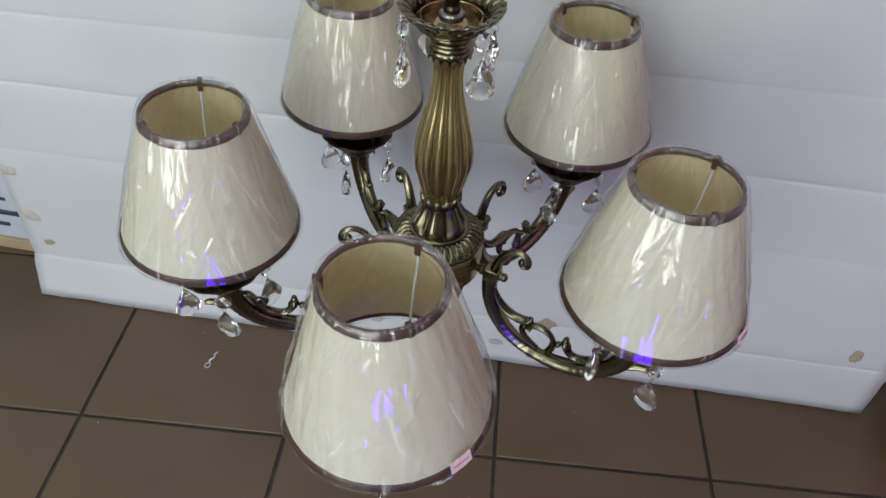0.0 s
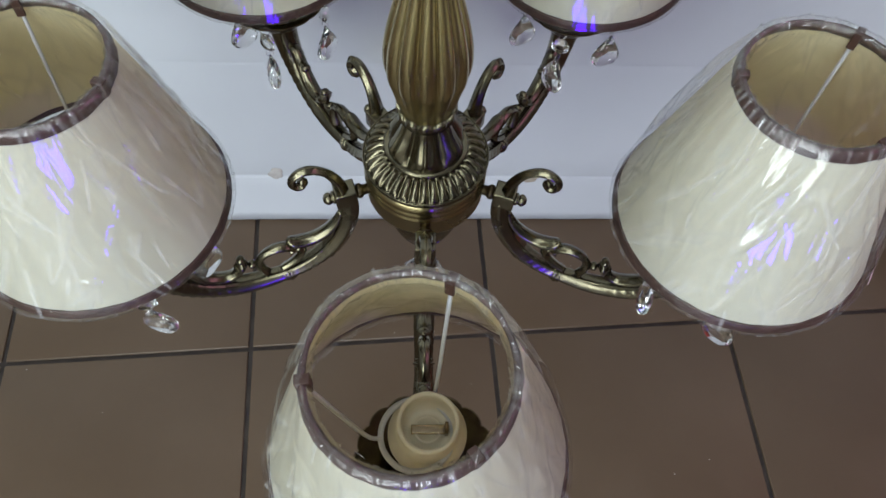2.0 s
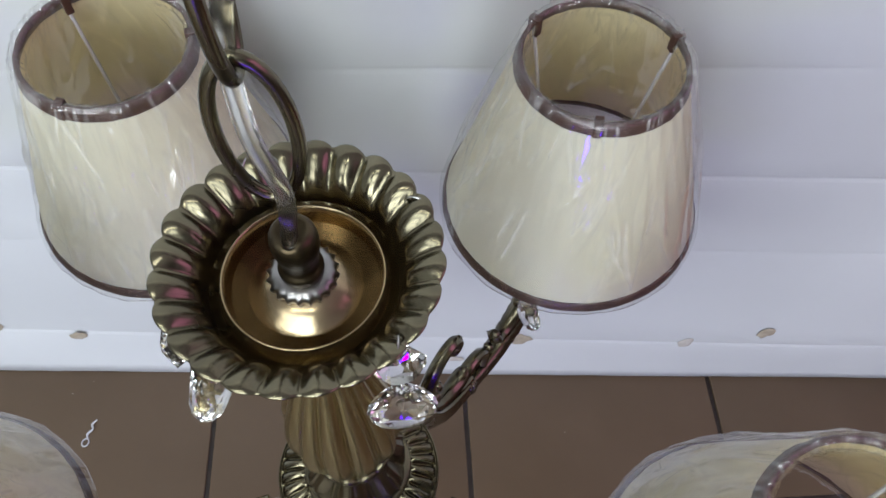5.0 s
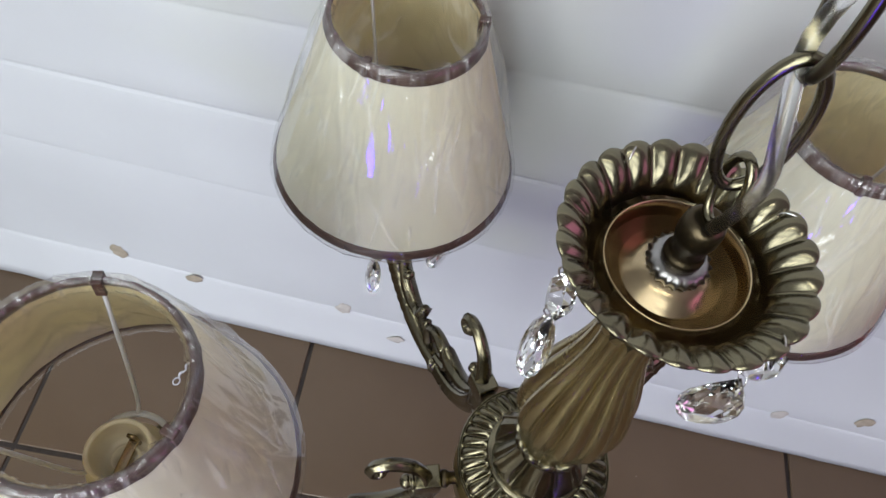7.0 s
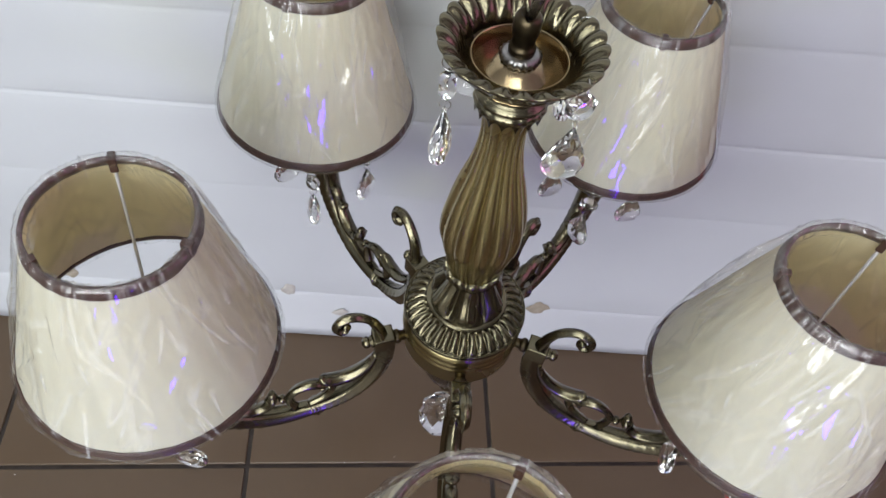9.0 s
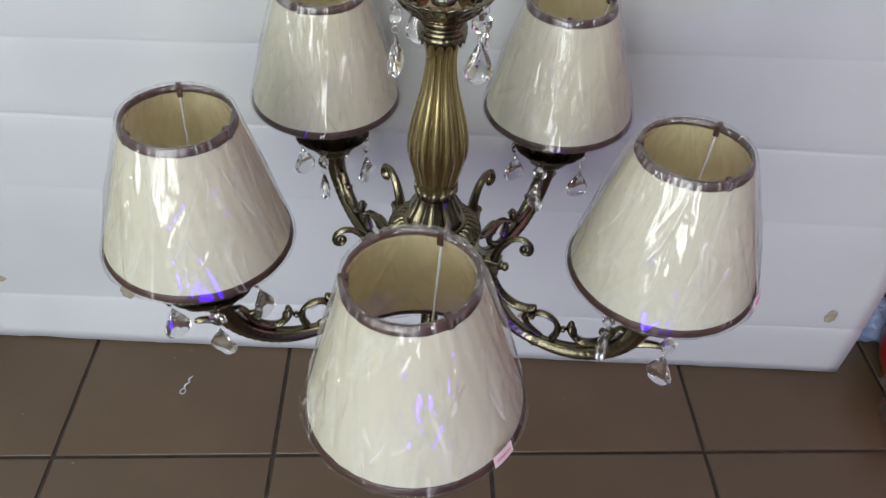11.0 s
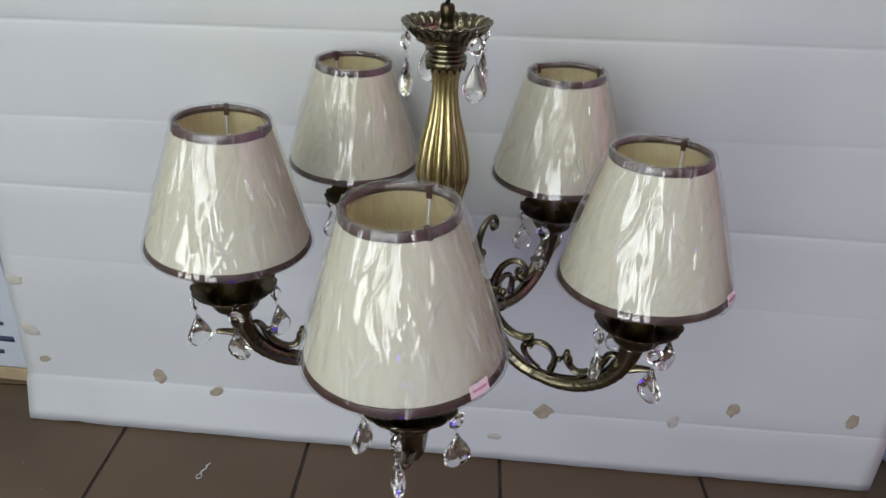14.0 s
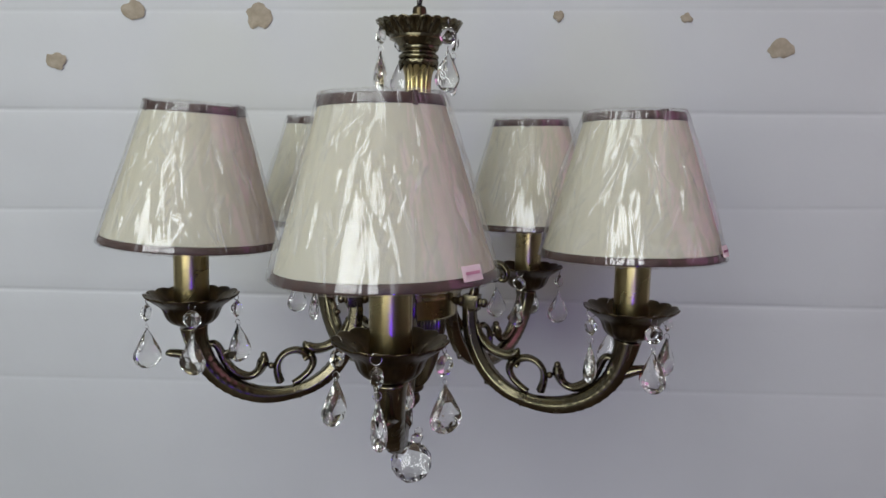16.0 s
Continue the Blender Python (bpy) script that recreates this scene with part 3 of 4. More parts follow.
HOOK = [(0.2440, 0, 0.5500, 0.0030), (0.2415, 0, 0.5585, 0.0032), (0.2360, 0, 0.5615, 0.0034), (0.2300, 0, 0.5565, 0.0036), (0.2235, 0, 0.5420, 0.0040), (0.2140, 0, 0.5285, 0.0044),
        (0.2020, 0, 0.5215, 0.0042), (0.1925, 0, 0.5215, 0.0038), (0.1845, 0, 0.5275, 0.0042), (0.1805, 0, 0.5370, 0.0052), (0.1790, 0, 0.5440, 0.0032)]
EYELET = [(0.1605, 0, 0.5110, 0.0040), (0.1640, 0, 0.5230, 0.0036), (0.1635, 0, 0.5350, 0.0032), (0.1570, 0, 0.5445, 0.0032), (0.1465, 0, 0.5490, 0.0034), (0.1360, 0, 0.5475, 0.0036),
          (0.1300, 0, 0.5410, 0.0030), (0.1335, 0, 0.5375, 0.0030)]
EYELET_LOW = [(0.1260, 0, 0.5440, 0.0036), (0.1225, 0, 0.5340, 0.0036), (0.1265, 0, 0.5240, 0.0034), (0.1360, 0, 0.5150, 0.0032), (0.1460, 0, 0.5090, 0.0028)]
LEAF = [(0.0800, 0, 0.5850, 0.0022), (0.0860, 0, 0.5700, 0.0040), (0.0960, 0, 0.5580, 0.0048), (0.1090, 0, 0.5510, 0.0048), (0.1220, 0, 0.5500, 0.0050), (0.1300, 0, 0.5540, 0.0042), (0.1330, 0, 0.5590, 0.0015)]
CURL = [(0.0760, 0, 0.6160, 0.0050), (0.0785, 0, 0.6300, 0.0040), (0.0850, 0, 0.6450, 0.0034), (0.0950, 0, 0.6550, 0.0031), (0.1050, 0, 0.6578, 0.0030), (0.1132, 0, 0.6540, 0.0029), (0.1165, 0, 0.6465, 0.0028),
        (0.1145, 0, 0.6395, 0.0027), (0.1088, 0, 0.6385, 0.0027), (0.1062, 0, 0.6435, 0.0027), (0.1095, 0, 0.6472, 0.0034)]
TAIL = [(0.2470, 0, 0.5420, 0.0060), (0.2600, 0, 0.5470, 0.0052), (0.2720, 0, 0.5510, 0.0040), (0.2830, 0, 0.5525, 0.0034), (0.2875, 0, 0.5515, 0.0012)]
THORN = [(0.1010, 0, 0.5220, 0.0050), (0.0960, 0, 0.5150, 0.0038), (0.0925, 0, 0.5120, 0.0012)]

groove = lambda ang, i, n: 1.12 + 0.2 * math.cos(4 * ang)
arm_bm = tube(ARM_LINE, 7, 24, 1.0, arm_ridge)
ARM = part("arm", arm_bm, BRASS, None, "scrolled brass arm with leaf ornament")
SUB = [part("s_scroll", tube(HOOK, 5, 12, 1.35, groove), BRASS, ARM),
       part("scroll_ring", tube(EYELET_LOW, 5, 12, 1.2, groove, tube(EYELET, 5, 12, 1.3, groove)), BRASS, ARM),
       part("leaf", tube(LEAF, 5, 12, 1.2, groove), BRASS, ARM),
       part("curl", tube(CURL, 5, 14, 1.25, groove), BRASS, ARM),
       part("leaf_tail", tube(TAIL, 5, 12, 1.2, groove), BRASS, ARM), part("thorn", tube(THORN, 4, 8, 1.2, groove), BRASS, ARM)]
for c, r in (((0.1795, 0, 0.5450), 0.0042), ((0.1710, 0, 0.5320), 0.0040), ((0.2165, 0, 0.5480), 0.0046)):
    SUB.append(part("scroll_bead", ball(bmesh.new(), c, r, 1, 1.25, 1), BRASS, ARM))
SUB.append(part("small_curl", tube([(0.2265, 0, 0.5475, 0.0034), (0.2205, 0, 0.5505, 0.003), (0.2160, 0, 0.5480, 0.0032)], 4, 10, 1.2), BRASS, ARM))
collar = bmesh.new()
for r, dx in ((0.0092, -0.0034), (0.0104, 0.0), (0.0092, 0.0034)):
    c = lathe([(r - 0.003, -0.0016), (r, -0.0008), (r, 0.0008), (r - 0.003, 0.0016)], 24)
    bmesh.ops.transform(c, matrix=Matrix.Translation((0.140 + dx, 0, 0.5000 - dx * 0.28)) @ pose(0, 0, 0, 0, 106, 0), verts=c.verts)
    tmp = bpy.data.meshes.new("tmp")
    c.to_mesh(tmp)
    collar.from_mesh(tmp)
    bpy.data.meshes.remove(tmp)
    c.free()
SUB.append(part("collar", collar, BRASS, ARM))
SUB.append(part("block", box(0.0645, 0.0835, -0.0085, 0.0085, 0.5995, 0.6185, bevel=0.0014), BRASS, ARM))
bolt = lathe(spline([(0.0048, 0.0), (0.0048, 0.006), (0.0066, 0.008), (0.0066, 0.0115), (0.0042, 0.0135)], 2), 20)
bmesh.ops.transform(bolt, matrix=Matrix.Translation((0.0515, 0, 0.609)) @ pose(0, 0, 0, 0, 90, 0), verts=bolt.verts)
SUB.append(part("bolt", bolt, DARK_BRASS, ARM))
knob = lathe(spline([(0.0052, 0.0), (0.0060, 0.002), (0.0045, 0.0036), (0.0056, 0.0056), (0.0050, 0.0085), (0.0022, 0.0108)], 3), 20)
bmesh.ops.transform(knob, matrix=Matrix.Translation((0.083, 0, 0.609)) @ pose(0, 0, 0, 0, 90, 0), verts=knob.verts)
SUB.append(part("cap_nut", knob, BRASS, ARM))

# drip cup, sleeve and socket
cup = [(0.0120, 0.5835), (0.0170, 0.5850), (0.0235, 0.5885), (0.0285, 0.5940), (0.0312, 0.6010), (0.0345, 0.6068), (0.0425, 0.6125), (0.0500, 0.6180), (0.0512, 0.6198), (0.0500, 0.6202), (0.0424, 0.6146),
       (0.0338, 0.6088), (0.0300, 0.6030), (0.0272, 0.5962), (0.0225, 0.5912), (0.0150, 0.5895)]


def cup_shape(a, r, z, i):
    f = max(0.0, min(1.0, (r - 0.034) / 0.01))
    g = max(0.0, min(1.0, (r - 0.012) / 0.01))
    w = abs(math.cos(8 * a)) ** 0.6 - 0.6
    return r * (1 + (0.025 * f + 0.03 * g) * w), z + 0.0018 * f * w


CUP = part("drip_cup", lathe(spline(cup, 2), 192, cup_shape), DARK_BRASS, None, "scalloped dark brass drip cup")
SLEEVE = part("candle_sleeve", lathe([(0.0150, 0.5890), (0.0190, 0.5895), (0.0192, 0.5910), (0.0192, 0.699), (0.0188, 0.7010), (0.0160, 0.7015)], 48), SATIN_BRASS, None, "satin brass candle sleeve")
sock = [(0.0165, 0.688), (0.0200, 0.6885), (0.0235, 0.6900), (0.0245, 0.6930), (0.0245, 0.6965), (0.0200, 0.6985), (0.0190, 0.7010), (0.0190, 0.7200), (0.0182, 0.7215), (0.0162, 0.7212), (0.0158, 0.7190), (0.0155, 0.6990),
        (0.0090, 0.6985), (0.0088, 0.7050), (0.0070, 0.7055), (0.0065, 0.6970)]
SOCK = part("lamp_socket", lathe(sock, 48), SOCKET, None, "cream plastic lamp socket")
contact = box(-0.003, 0.003, -0.010, 0.011, 0.7035, 0.7055, bevel=0.0008)
box_into(contact, -0.0028, 0.0028, 0.0105, 0.0125, 0.699, 0.712)
CONTACT = part("contact", contact, COPPER, SOCK, "brass contact tongue")

# shade
S_BOT, S_TOP, R_BOT, R_TOP = 0.6790, 0.8277, 0.0962, 0.0516


def cone_r(z):
    return R_BOT + (R_TOP - R_BOT) * (z - S_BOT) / (S_TOP - S_BOT)


def shade_mesh(inset=0.0):
    """One sheet of thin cloth, pleated aslant."""
    bm = bmesh.new()
    uv = bm.loops.layers.uv.new("UVMap")
    seg, rows = 160, 16
    rings = []
    for j in range(rows + 1):
        z = S_BOT + (S_TOP - S_BOT) * j / rows
        ring = []
        for k in range(seg):
            a = 2 * math.pi * k / seg
            slant = a + 1.6 * (z - S_BOT)
            r = cone_r(z) - inset + 0.0002 * math.sin(34 * slant) + 0.0004 * noise.noise((9 * math.cos(slant), 9 * math.sin(slant), z * 12))
            ring.append(bm.verts.new((r * math.cos(a), r * math.sin(a), z)))
        rings.append(ring)
    for j in range(rows):
        p, q = rings[j], rings[j + 1]
        for k in range(seg):
            m = (k + 1) % seg
            f = bm.faces.new((p[k], p[m], q[m], q[k]))
            for lo, (uu, vv) in zip(f.loops, ((k, j), (k + 1, j), (k + 1, j + 1), (k, j + 1))):
                lo[uv].uv = (uu / seg * 6 + 0.4 * vv / rows, vv / rows * 1.6)
    return bm


SHADE = part("shade", shade_mesh(), CLOTH, None, "cream pleated cloth shade wrapped in clear film")


def band(z0, z1, out, lumps, seed):
    """A ribbon folded over the edge of the cone, a little uneven."""
    lo, hi = min(z0, z1), max(z0, z1)
    prof = [(cone_r(lo) + out, lo), (cone_r(hi) + out, hi), (cone_r(hi) + out * 0.4, hi + 0.0008), (cone_r(hi) - 0.0022, hi), (cone_r(lo) - 0.0022, lo), (cone_r(lo) + out * 0.4, lo - 0.0008)]

    def shape(a, r, z, i):
        w = noise.noise((7 * math.cos(a), 7 * math.sin(a), seed))
        return r + lumps * w * (1 if i < 3 else -0.5), z + lumps * 0.6 * noise.noise((11 * math.cos(a), 11 * math.sin(a), seed + i))
    return lathe(prof, 120, shape, True)


SHADE_SUB = [part("lining", shade_mesh(0.0014), LINING, SHADE, "yellowed translucent lining inside the shade"), part("top_trim", band(S_TOP - 0.0065, S_TOP + 0.001, 0.0010, 0.0007, 4.0), TRIM, SHADE, "brown ribbon trim on the upper rim"),
             part("bottom_trim", band(S_BOT - 0.001, S_BOT + 0.0055, 0.0010, 0.0004, 9.0), TRIM, SHADE, "brown ribbon trim on the lower rim")]
for deg in (100, 220, 340):
    a = radians(deg)
    w = tube([(0.0535 * math.cos(a), 0.0535 * math.sin(a), S_TOP - 0.004, 0.0013), (0.0500 * math.cos(a), 0.0500 * math.sin(a), S_TOP - 0.012, 0.0013),
              (0.031 * math.cos(a), 0.031 * math.sin(a), 0.724, 0.0013), (0.0225 * math.cos(a), 0.0225 * math.sin(a), 0.7100, 0.0013)], 4, 8)
    SHADE_SUB.append(part("wire", w, WHITE_WIRE, SHADE, "white support wire"))
    c = bmesh.new()
    for u0, u1, v0, v1 in ((0.0012, 0.0030, -0.0085, 0.0020), (-0.0046, -0.0024, -0.0100, 0.0020), (-0.0046, 0.0030, 0.0012, 0.0030)):
        box_into(c, R_TOP + u0, R_TOP + u1, -0.0026, 0.0026, S_TOP + v0, S_TOP + v1, bevel=0.0006)
    bmesh.ops.rotate(c, cent=(0, 0, 0), matrix=Matrix.Rotation(a, 3, "Z"), verts=c.verts)
    SHADE_SUB.append(part("clip", c, TRIM, SHADE, "brown cloth tab over the rim"))
SHADE_SUB.append(part("support_ring", lathe([(0.0205, 0.7085), (0.0240, 0.7085), (0.0240, 0.7105), (0.0205, 0.7105)], 40, None, True), WHITE_WIRE, SHADE))


def facets(a, v, nu, nv, seed, r_, shear=0.0):
    """Heights of a sheet folded along a skewed net of straight lines."""
    net = np.array([[r_.uniform(-1, 1) for _ in range(nu)] for _ in range(nv + 2)])
    u = ((a / (2 * np.pi) + shear * v + 0.01 * np.sin(3 * a + seed)) % 1.0) * nu
    k = u.astype(int) % nu
    w = np.clip(v * nv + 0.5 * np.sin(7 * a + seed * 3) + 0.45 * np.sin(12 * a - seed), 0, nv)
    j, fu = np.minimum(w.astype(int), nv), u - np.floor(u)
    fw = w - j
    p, q, s_, t_ = net[j, k], net[j, (k + 1) % nu], net[j + 1, k], net[j + 1, (k + 1) % nu]
    return np.where(fu + fw < 1, p + (q - p) * fu + (s_ - p) * fw, t_ + (s_ - t_) * (1 - fu) + (q - t_) * (1 - fw))


def creases(a, v, count, tall, r_):
    """Straight pleats with flat flanks and a sharp ridge on the unrolled cone, most of them running down the slope and
    kinked once.
    """
    radius, slant = 0.5 * (R_TOP + R_BOT), math.hypot(S_TOP - S_BOT, R_BOT - R_TOP)
    ridge = np.zeros_like(a)
    for _ in range(count):
        au, vv = r_.uniform(0, 2 * math.pi), r_.betavariate(1.1, 1.0)
        steep = r_.random() < 0.85
        lean = r_.gauss(0.04, 0.16) if steep else r_.uniform(-1.1, 1.1)
        length, width = r_.uniform(0.03, 0.15) * (1.0 if steep else 0.35), r_.uniform(0.0022, 0.0075)
        height = width * r_.uniform(0.18, 0.50) * tall * r_.choice((1, 1, 1, -0.5))
        kink, bend, skew = r_.uniform(-0.3, 0.3) * length, r_.gauss(0, 0.22), r_.uniform(0.35, 1.6)
        du = ((a - au + math.pi) % (2 * math.pi) - math.pi) * radius
        dv = (v - vv) * slant
        along, across = dv * math.cos(lean) + du * math.sin(lean), du * math.cos(lean) - dv * math.sin(lean)
        across = across - bend * np.maximum(along - kink, 0)
        taper = np.clip(1 - np.abs(along) / (0.5 * length), 0, 1) ** 0.6
        hat = np.clip(taper - np.where(across > 0, across * skew, -across / skew) / width, 0, 1)
        ridge = np.where(np.abs(hat * height) > np.abs(ridge), hat * height, ridge)
    return ridge


def glint_streaks(a, v, count, r_, wide=0):
    """Mask of thin straight white streaks painted as glints, some in pairs that meet below: 1 on the streak, 0 beside
    it.
    """
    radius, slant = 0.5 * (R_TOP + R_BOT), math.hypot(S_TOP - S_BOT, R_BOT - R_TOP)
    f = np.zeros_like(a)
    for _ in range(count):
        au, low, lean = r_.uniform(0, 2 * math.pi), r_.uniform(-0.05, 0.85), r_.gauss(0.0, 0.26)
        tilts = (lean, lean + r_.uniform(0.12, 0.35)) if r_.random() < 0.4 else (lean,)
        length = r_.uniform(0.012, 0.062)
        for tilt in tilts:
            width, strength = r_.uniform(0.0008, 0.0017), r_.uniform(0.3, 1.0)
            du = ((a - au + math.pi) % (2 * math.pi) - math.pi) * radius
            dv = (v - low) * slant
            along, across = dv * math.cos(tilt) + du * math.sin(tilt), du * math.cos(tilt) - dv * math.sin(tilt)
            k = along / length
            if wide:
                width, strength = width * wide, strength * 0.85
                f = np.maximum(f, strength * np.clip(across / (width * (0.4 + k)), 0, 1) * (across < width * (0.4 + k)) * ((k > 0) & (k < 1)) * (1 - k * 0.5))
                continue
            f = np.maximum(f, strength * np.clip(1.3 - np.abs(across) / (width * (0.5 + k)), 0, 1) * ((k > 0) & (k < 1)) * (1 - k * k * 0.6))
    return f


def wrap_mesh(seed):
    """Film drawn over the cone, outside and inside: broad facets crossed by pinched creases, bunched over both rims."""
    r_ = random.Random(int(seed * 100))
    seg, rows = 720, 84
    a = 2 * np.pi * np.arange(seg)[None, :] / seg + np.zeros((rows + 1, 1))
    v = 1 - np.arange(rows + 1)[:, None] / rows + np.zeros((1, seg))
    belly = np.sin(np.pi * v)
    swell = np.array([max(0.0, noise.noise((1.5 * math.cos(x), 1.5 * math.sin(x), seed))) for x in a[0]])[None, :]
    d = 0.0013 * facets(a, v, 38, 1, seed, r_, 0.06) + 0.0010 * facets(a, v, 55, 2, seed + 2.2, r_, -0.05) + 0.0003 * facets(a, v, 23, 5, seed + 4, r_, 0.05) + creases(a, v, 120, 1.0, r_)
    outer = np.maximum(d * (0.5 + 0.5 * belly) + 0.0085 * np.sin(np.pi * v ** 1.4) * swell, -0.0024)
    inner = np.maximum(0.0020 * facets(a, v, 24, 7, seed + 5.1, r_, 0.06) + 0.0012 * facets(a, v, 37, 5, seed + 6.1, r_, -0.07) + creases(a, v, 60, 0.8, r_), -0.0020) * (0.35 + 0.65 * belly)
    # painted glints: thin streaks and broader veils, set apart from the relief above
    glint_out, glint_in = 0.5 * glint_streaks(a, v, 60, r_), 0.3 * glint_streaks(a, v, 40, r_)
    glint_out, glint_in = np.maximum(glint_out, 0.45 * glint_streaks(a, v, 100, r_, 6) * np.clip(12 * belly - 2.2, 0, 1)), np.maximum(glint_in, 0.25 * glint_streaks(a, v, 60, r_, 6))
    # gathers over the upper rim, fading down the sheet
    count = 72
    high = np.array([r_.choice((0.0, 0.1, 0.25, 0.5, 0.75, 1.0)) for _ in range(count)])
    shift = np.array([r_.uniform(0.32, 0.68) for _ in range(count)])
    turn_ = a[0] / (2 * np.pi) * count + 0.9 * np.sin(5 * a[0] + seed) + 0.7 * np.sin(11 * a[0] - seed)
    cell = np.floor(turn_).astype(int) % count
    gather = high[cell] * np.clip(1 - np.abs(turn_ - np.floor(turn_) - shift[cell]) / 0.30, 0, 1)
    near_top = np.clip((v - 0.88) / 0.12, 0, 1) ** 1.5
    outer, inner = outer + 0.0008 * gather[None, :] * near_top, inner + 0.0010 * gather[None, :] * near_top
    # the gathers are whitened as well, painting glints along the rim
    glint_out, glint_in = np.maximum(glint_out, 0.5 * gather[None, :] * near_top), np.maximum(glint_in, 0.4 * gather[None, :] * near_top)
    bm = bmesh.new()
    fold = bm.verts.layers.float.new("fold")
    verts = []

    def ring(r, z, wob):
        row = []
        for m, x in enumerate(a[0]):
            pleat = gather[m] if z > S_BOT + 0.05 else 0.0
            p, q = noise.noise((9 * math.cos(x), 9 * math.sin(x), z * 60 + seed)), noise.noise((21 * math.cos(x), 21 * math.sin(x), z * 90 - seed))
            g = abs(noise.noise((44 * math.cos(x), 44 * math.sin(x), z * 130 + 2 * seed))) + 0.6 * abs(noise.noise((85 * math.cos(x), 85 * math.sin(x), z * 160)))
            rr = r + wob * (0.5 * p + 0.4 * q + 1.0 * g + 0.35 * pleat)
            row.append(bm.verts.new((rr * math.cos(x), rr * math.sin(x), z + 0.2 * wob * pleat + 0.5 * wob * (noise.noise((14 * math.cos(x), 14 * math.sin(x), z * 40 - seed)) - q))))
            # white flecks painted on the rim as glints
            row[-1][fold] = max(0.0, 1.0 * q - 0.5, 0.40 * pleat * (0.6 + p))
        verts.append(row)

    def sheet(i, z, rr, glint):
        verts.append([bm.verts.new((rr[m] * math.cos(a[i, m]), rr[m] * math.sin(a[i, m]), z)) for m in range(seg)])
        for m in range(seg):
            verts[-1][m][fold] = glint[i, m]

    for i in range(rows, 1, -2):
        z = S_BOT + 0.004 + (S_TOP - S_BOT - 0.012) * v[i, 0]
        sheet(i, z, cone_r(z) - 0.0042 - inner[i], glint_in)
    for r, z, wob in ((R_TOP - 0.0052, S_TOP - 0.0045, 0.002), (R_TOP - 0.0046, S_TOP - 0.001, 0.0022), (R_TOP - 0.0028, S_TOP + 0.0030, 0.0022), (R_TOP + 0.0006, S_TOP + 0.0046, 0.0022)):
        ring(r, z, wob)
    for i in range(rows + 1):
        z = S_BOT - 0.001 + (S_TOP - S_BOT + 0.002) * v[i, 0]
        sheet(i, z, cone_r(z) + 0.0036 + outer[i], glint_out)
    for r, z, wob in ((R_BOT - 0.001, S_BOT - 0.0035, 0.002), (R_BOT - 0.004, S_BOT - 0.003, 0.002), (R_BOT - 0.0075, S_BOT + 0.002, 0.002)):
        ring(r, z, wob)
    for p, q in zip(verts, verts[1:]):
        for m in range(seg):
            n_ = (m + 1) % seg
            bm.faces.new((p[m], p[n_], q[n_], q[m]))
    return bm


def label_mesh(a0, z0, w, h, out=0.0062):
    bm = bmesh.new()
    rows = []
    n = 8
    for j in range(2):
        row = []
        for i in range(n + 1):
            z = z0 + h * j
            a = a0 + w * (i / n - 0.5) / cone_r(z0)
            row.append(bm.verts.new(((cone_r(z) + out) * math.cos(a), (cone_r(z) + out) * math.sin(a), z)))
        rows.append(row)
    for i in range(n):
        bm.faces.new((rows[0][i], rows[0][i + 1], rows[1][i + 1], rows[1][i]))
    bmesh.ops.solidify(bm, geom=bm.faces[:], thickness=0.0004)
    return bm


# arm number: turn of the arm, turn of the shade, foot of the shade's axis, its lean towards x and y, turn of the first drop, has a label
ARMS = ((0, -88.2, 56, (0.0010, -0.2483, 0.6885), (-0.6, 0.5), -96, True), (1, -16.2, -29, (0.2415, -0.0644, 0.6833), (0.1, 1.5), -70, True),
        (2, 55.8, -133, (0.1441, 0.2171, 0.6890), (-0.2, -0.5), -105, False), (3, 127.8, -93, (-0.1635, 0.2144, 0.6920), (2.4, -0.8), -95, False),
        (4, 199.8, -193, (-0.2461, -0.0691, 0.6936), (3.9, 0.2), -67, False))
hung = Matrix.LocRotScale(chandelier.location, chandelier.rotation_euler, None).inverted()
for n, deg, shade_turn, foot, (lean_x, lean_y), first, labelled in ARMS:
    turn = Matrix.Rotation(radians(deg), 4, "Z")
    arm_ob = share(ARM, chandelier, DOWN @ turn)
    for s in SUB:
        share(s, arm_ob)
    seat = DOWN @ turn @ Matrix.Translation((ARM_R, 0, 0))
    share(CUP, chandelier, seat)
    share(SLEEVE, chandelier, seat)
    s = share(SOCK, chandelier, seat @ Matrix.Translation((0, 0, 0.010)) @ Matrix.Rotation(radians(40 * n), 4, "Z"))
    share(CONTACT, s)
    sh = share(SHADE, chandelier, hung @ pose(*foot, -lean_y, lean_x, 0) @ Matrix.Rotation(radians(deg + shade_turn), 4, "Z") @ Matrix.Translation((0, 0, -S_BOT)))
    for q in SHADE_SUB:
        share(q, sh)
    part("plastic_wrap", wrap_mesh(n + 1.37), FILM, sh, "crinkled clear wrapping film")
    if labelled:
        a0 = radians(-38 if n == 0 else -30) - radians(deg) - radians(shade_turn)
        part("price_label", label_mesh(a0, S_BOT + 0.004, 0.022, 0.012), PINK, sh, "small pink paper label")
        part("print_bar", label_mesh(a0, S_BOT + 0.0092, 0.016, 0.0022, 0.0068), PINK_INK, sh, "illegible magenta print")
    for k in range(4):
        a = radians(first + 90 * k)
        c = turn @ Vector((ARM_R, 0, 0))
        pendant((c.x + 0.0480 * math.cos(a), c.y + 0.0480 * math.sin(a), 0.6175), a + rng.uniform(0.3, 1.3), rng.uniform(-3, 3), DROP, 0.0335, rng.uniform(-3, 3))
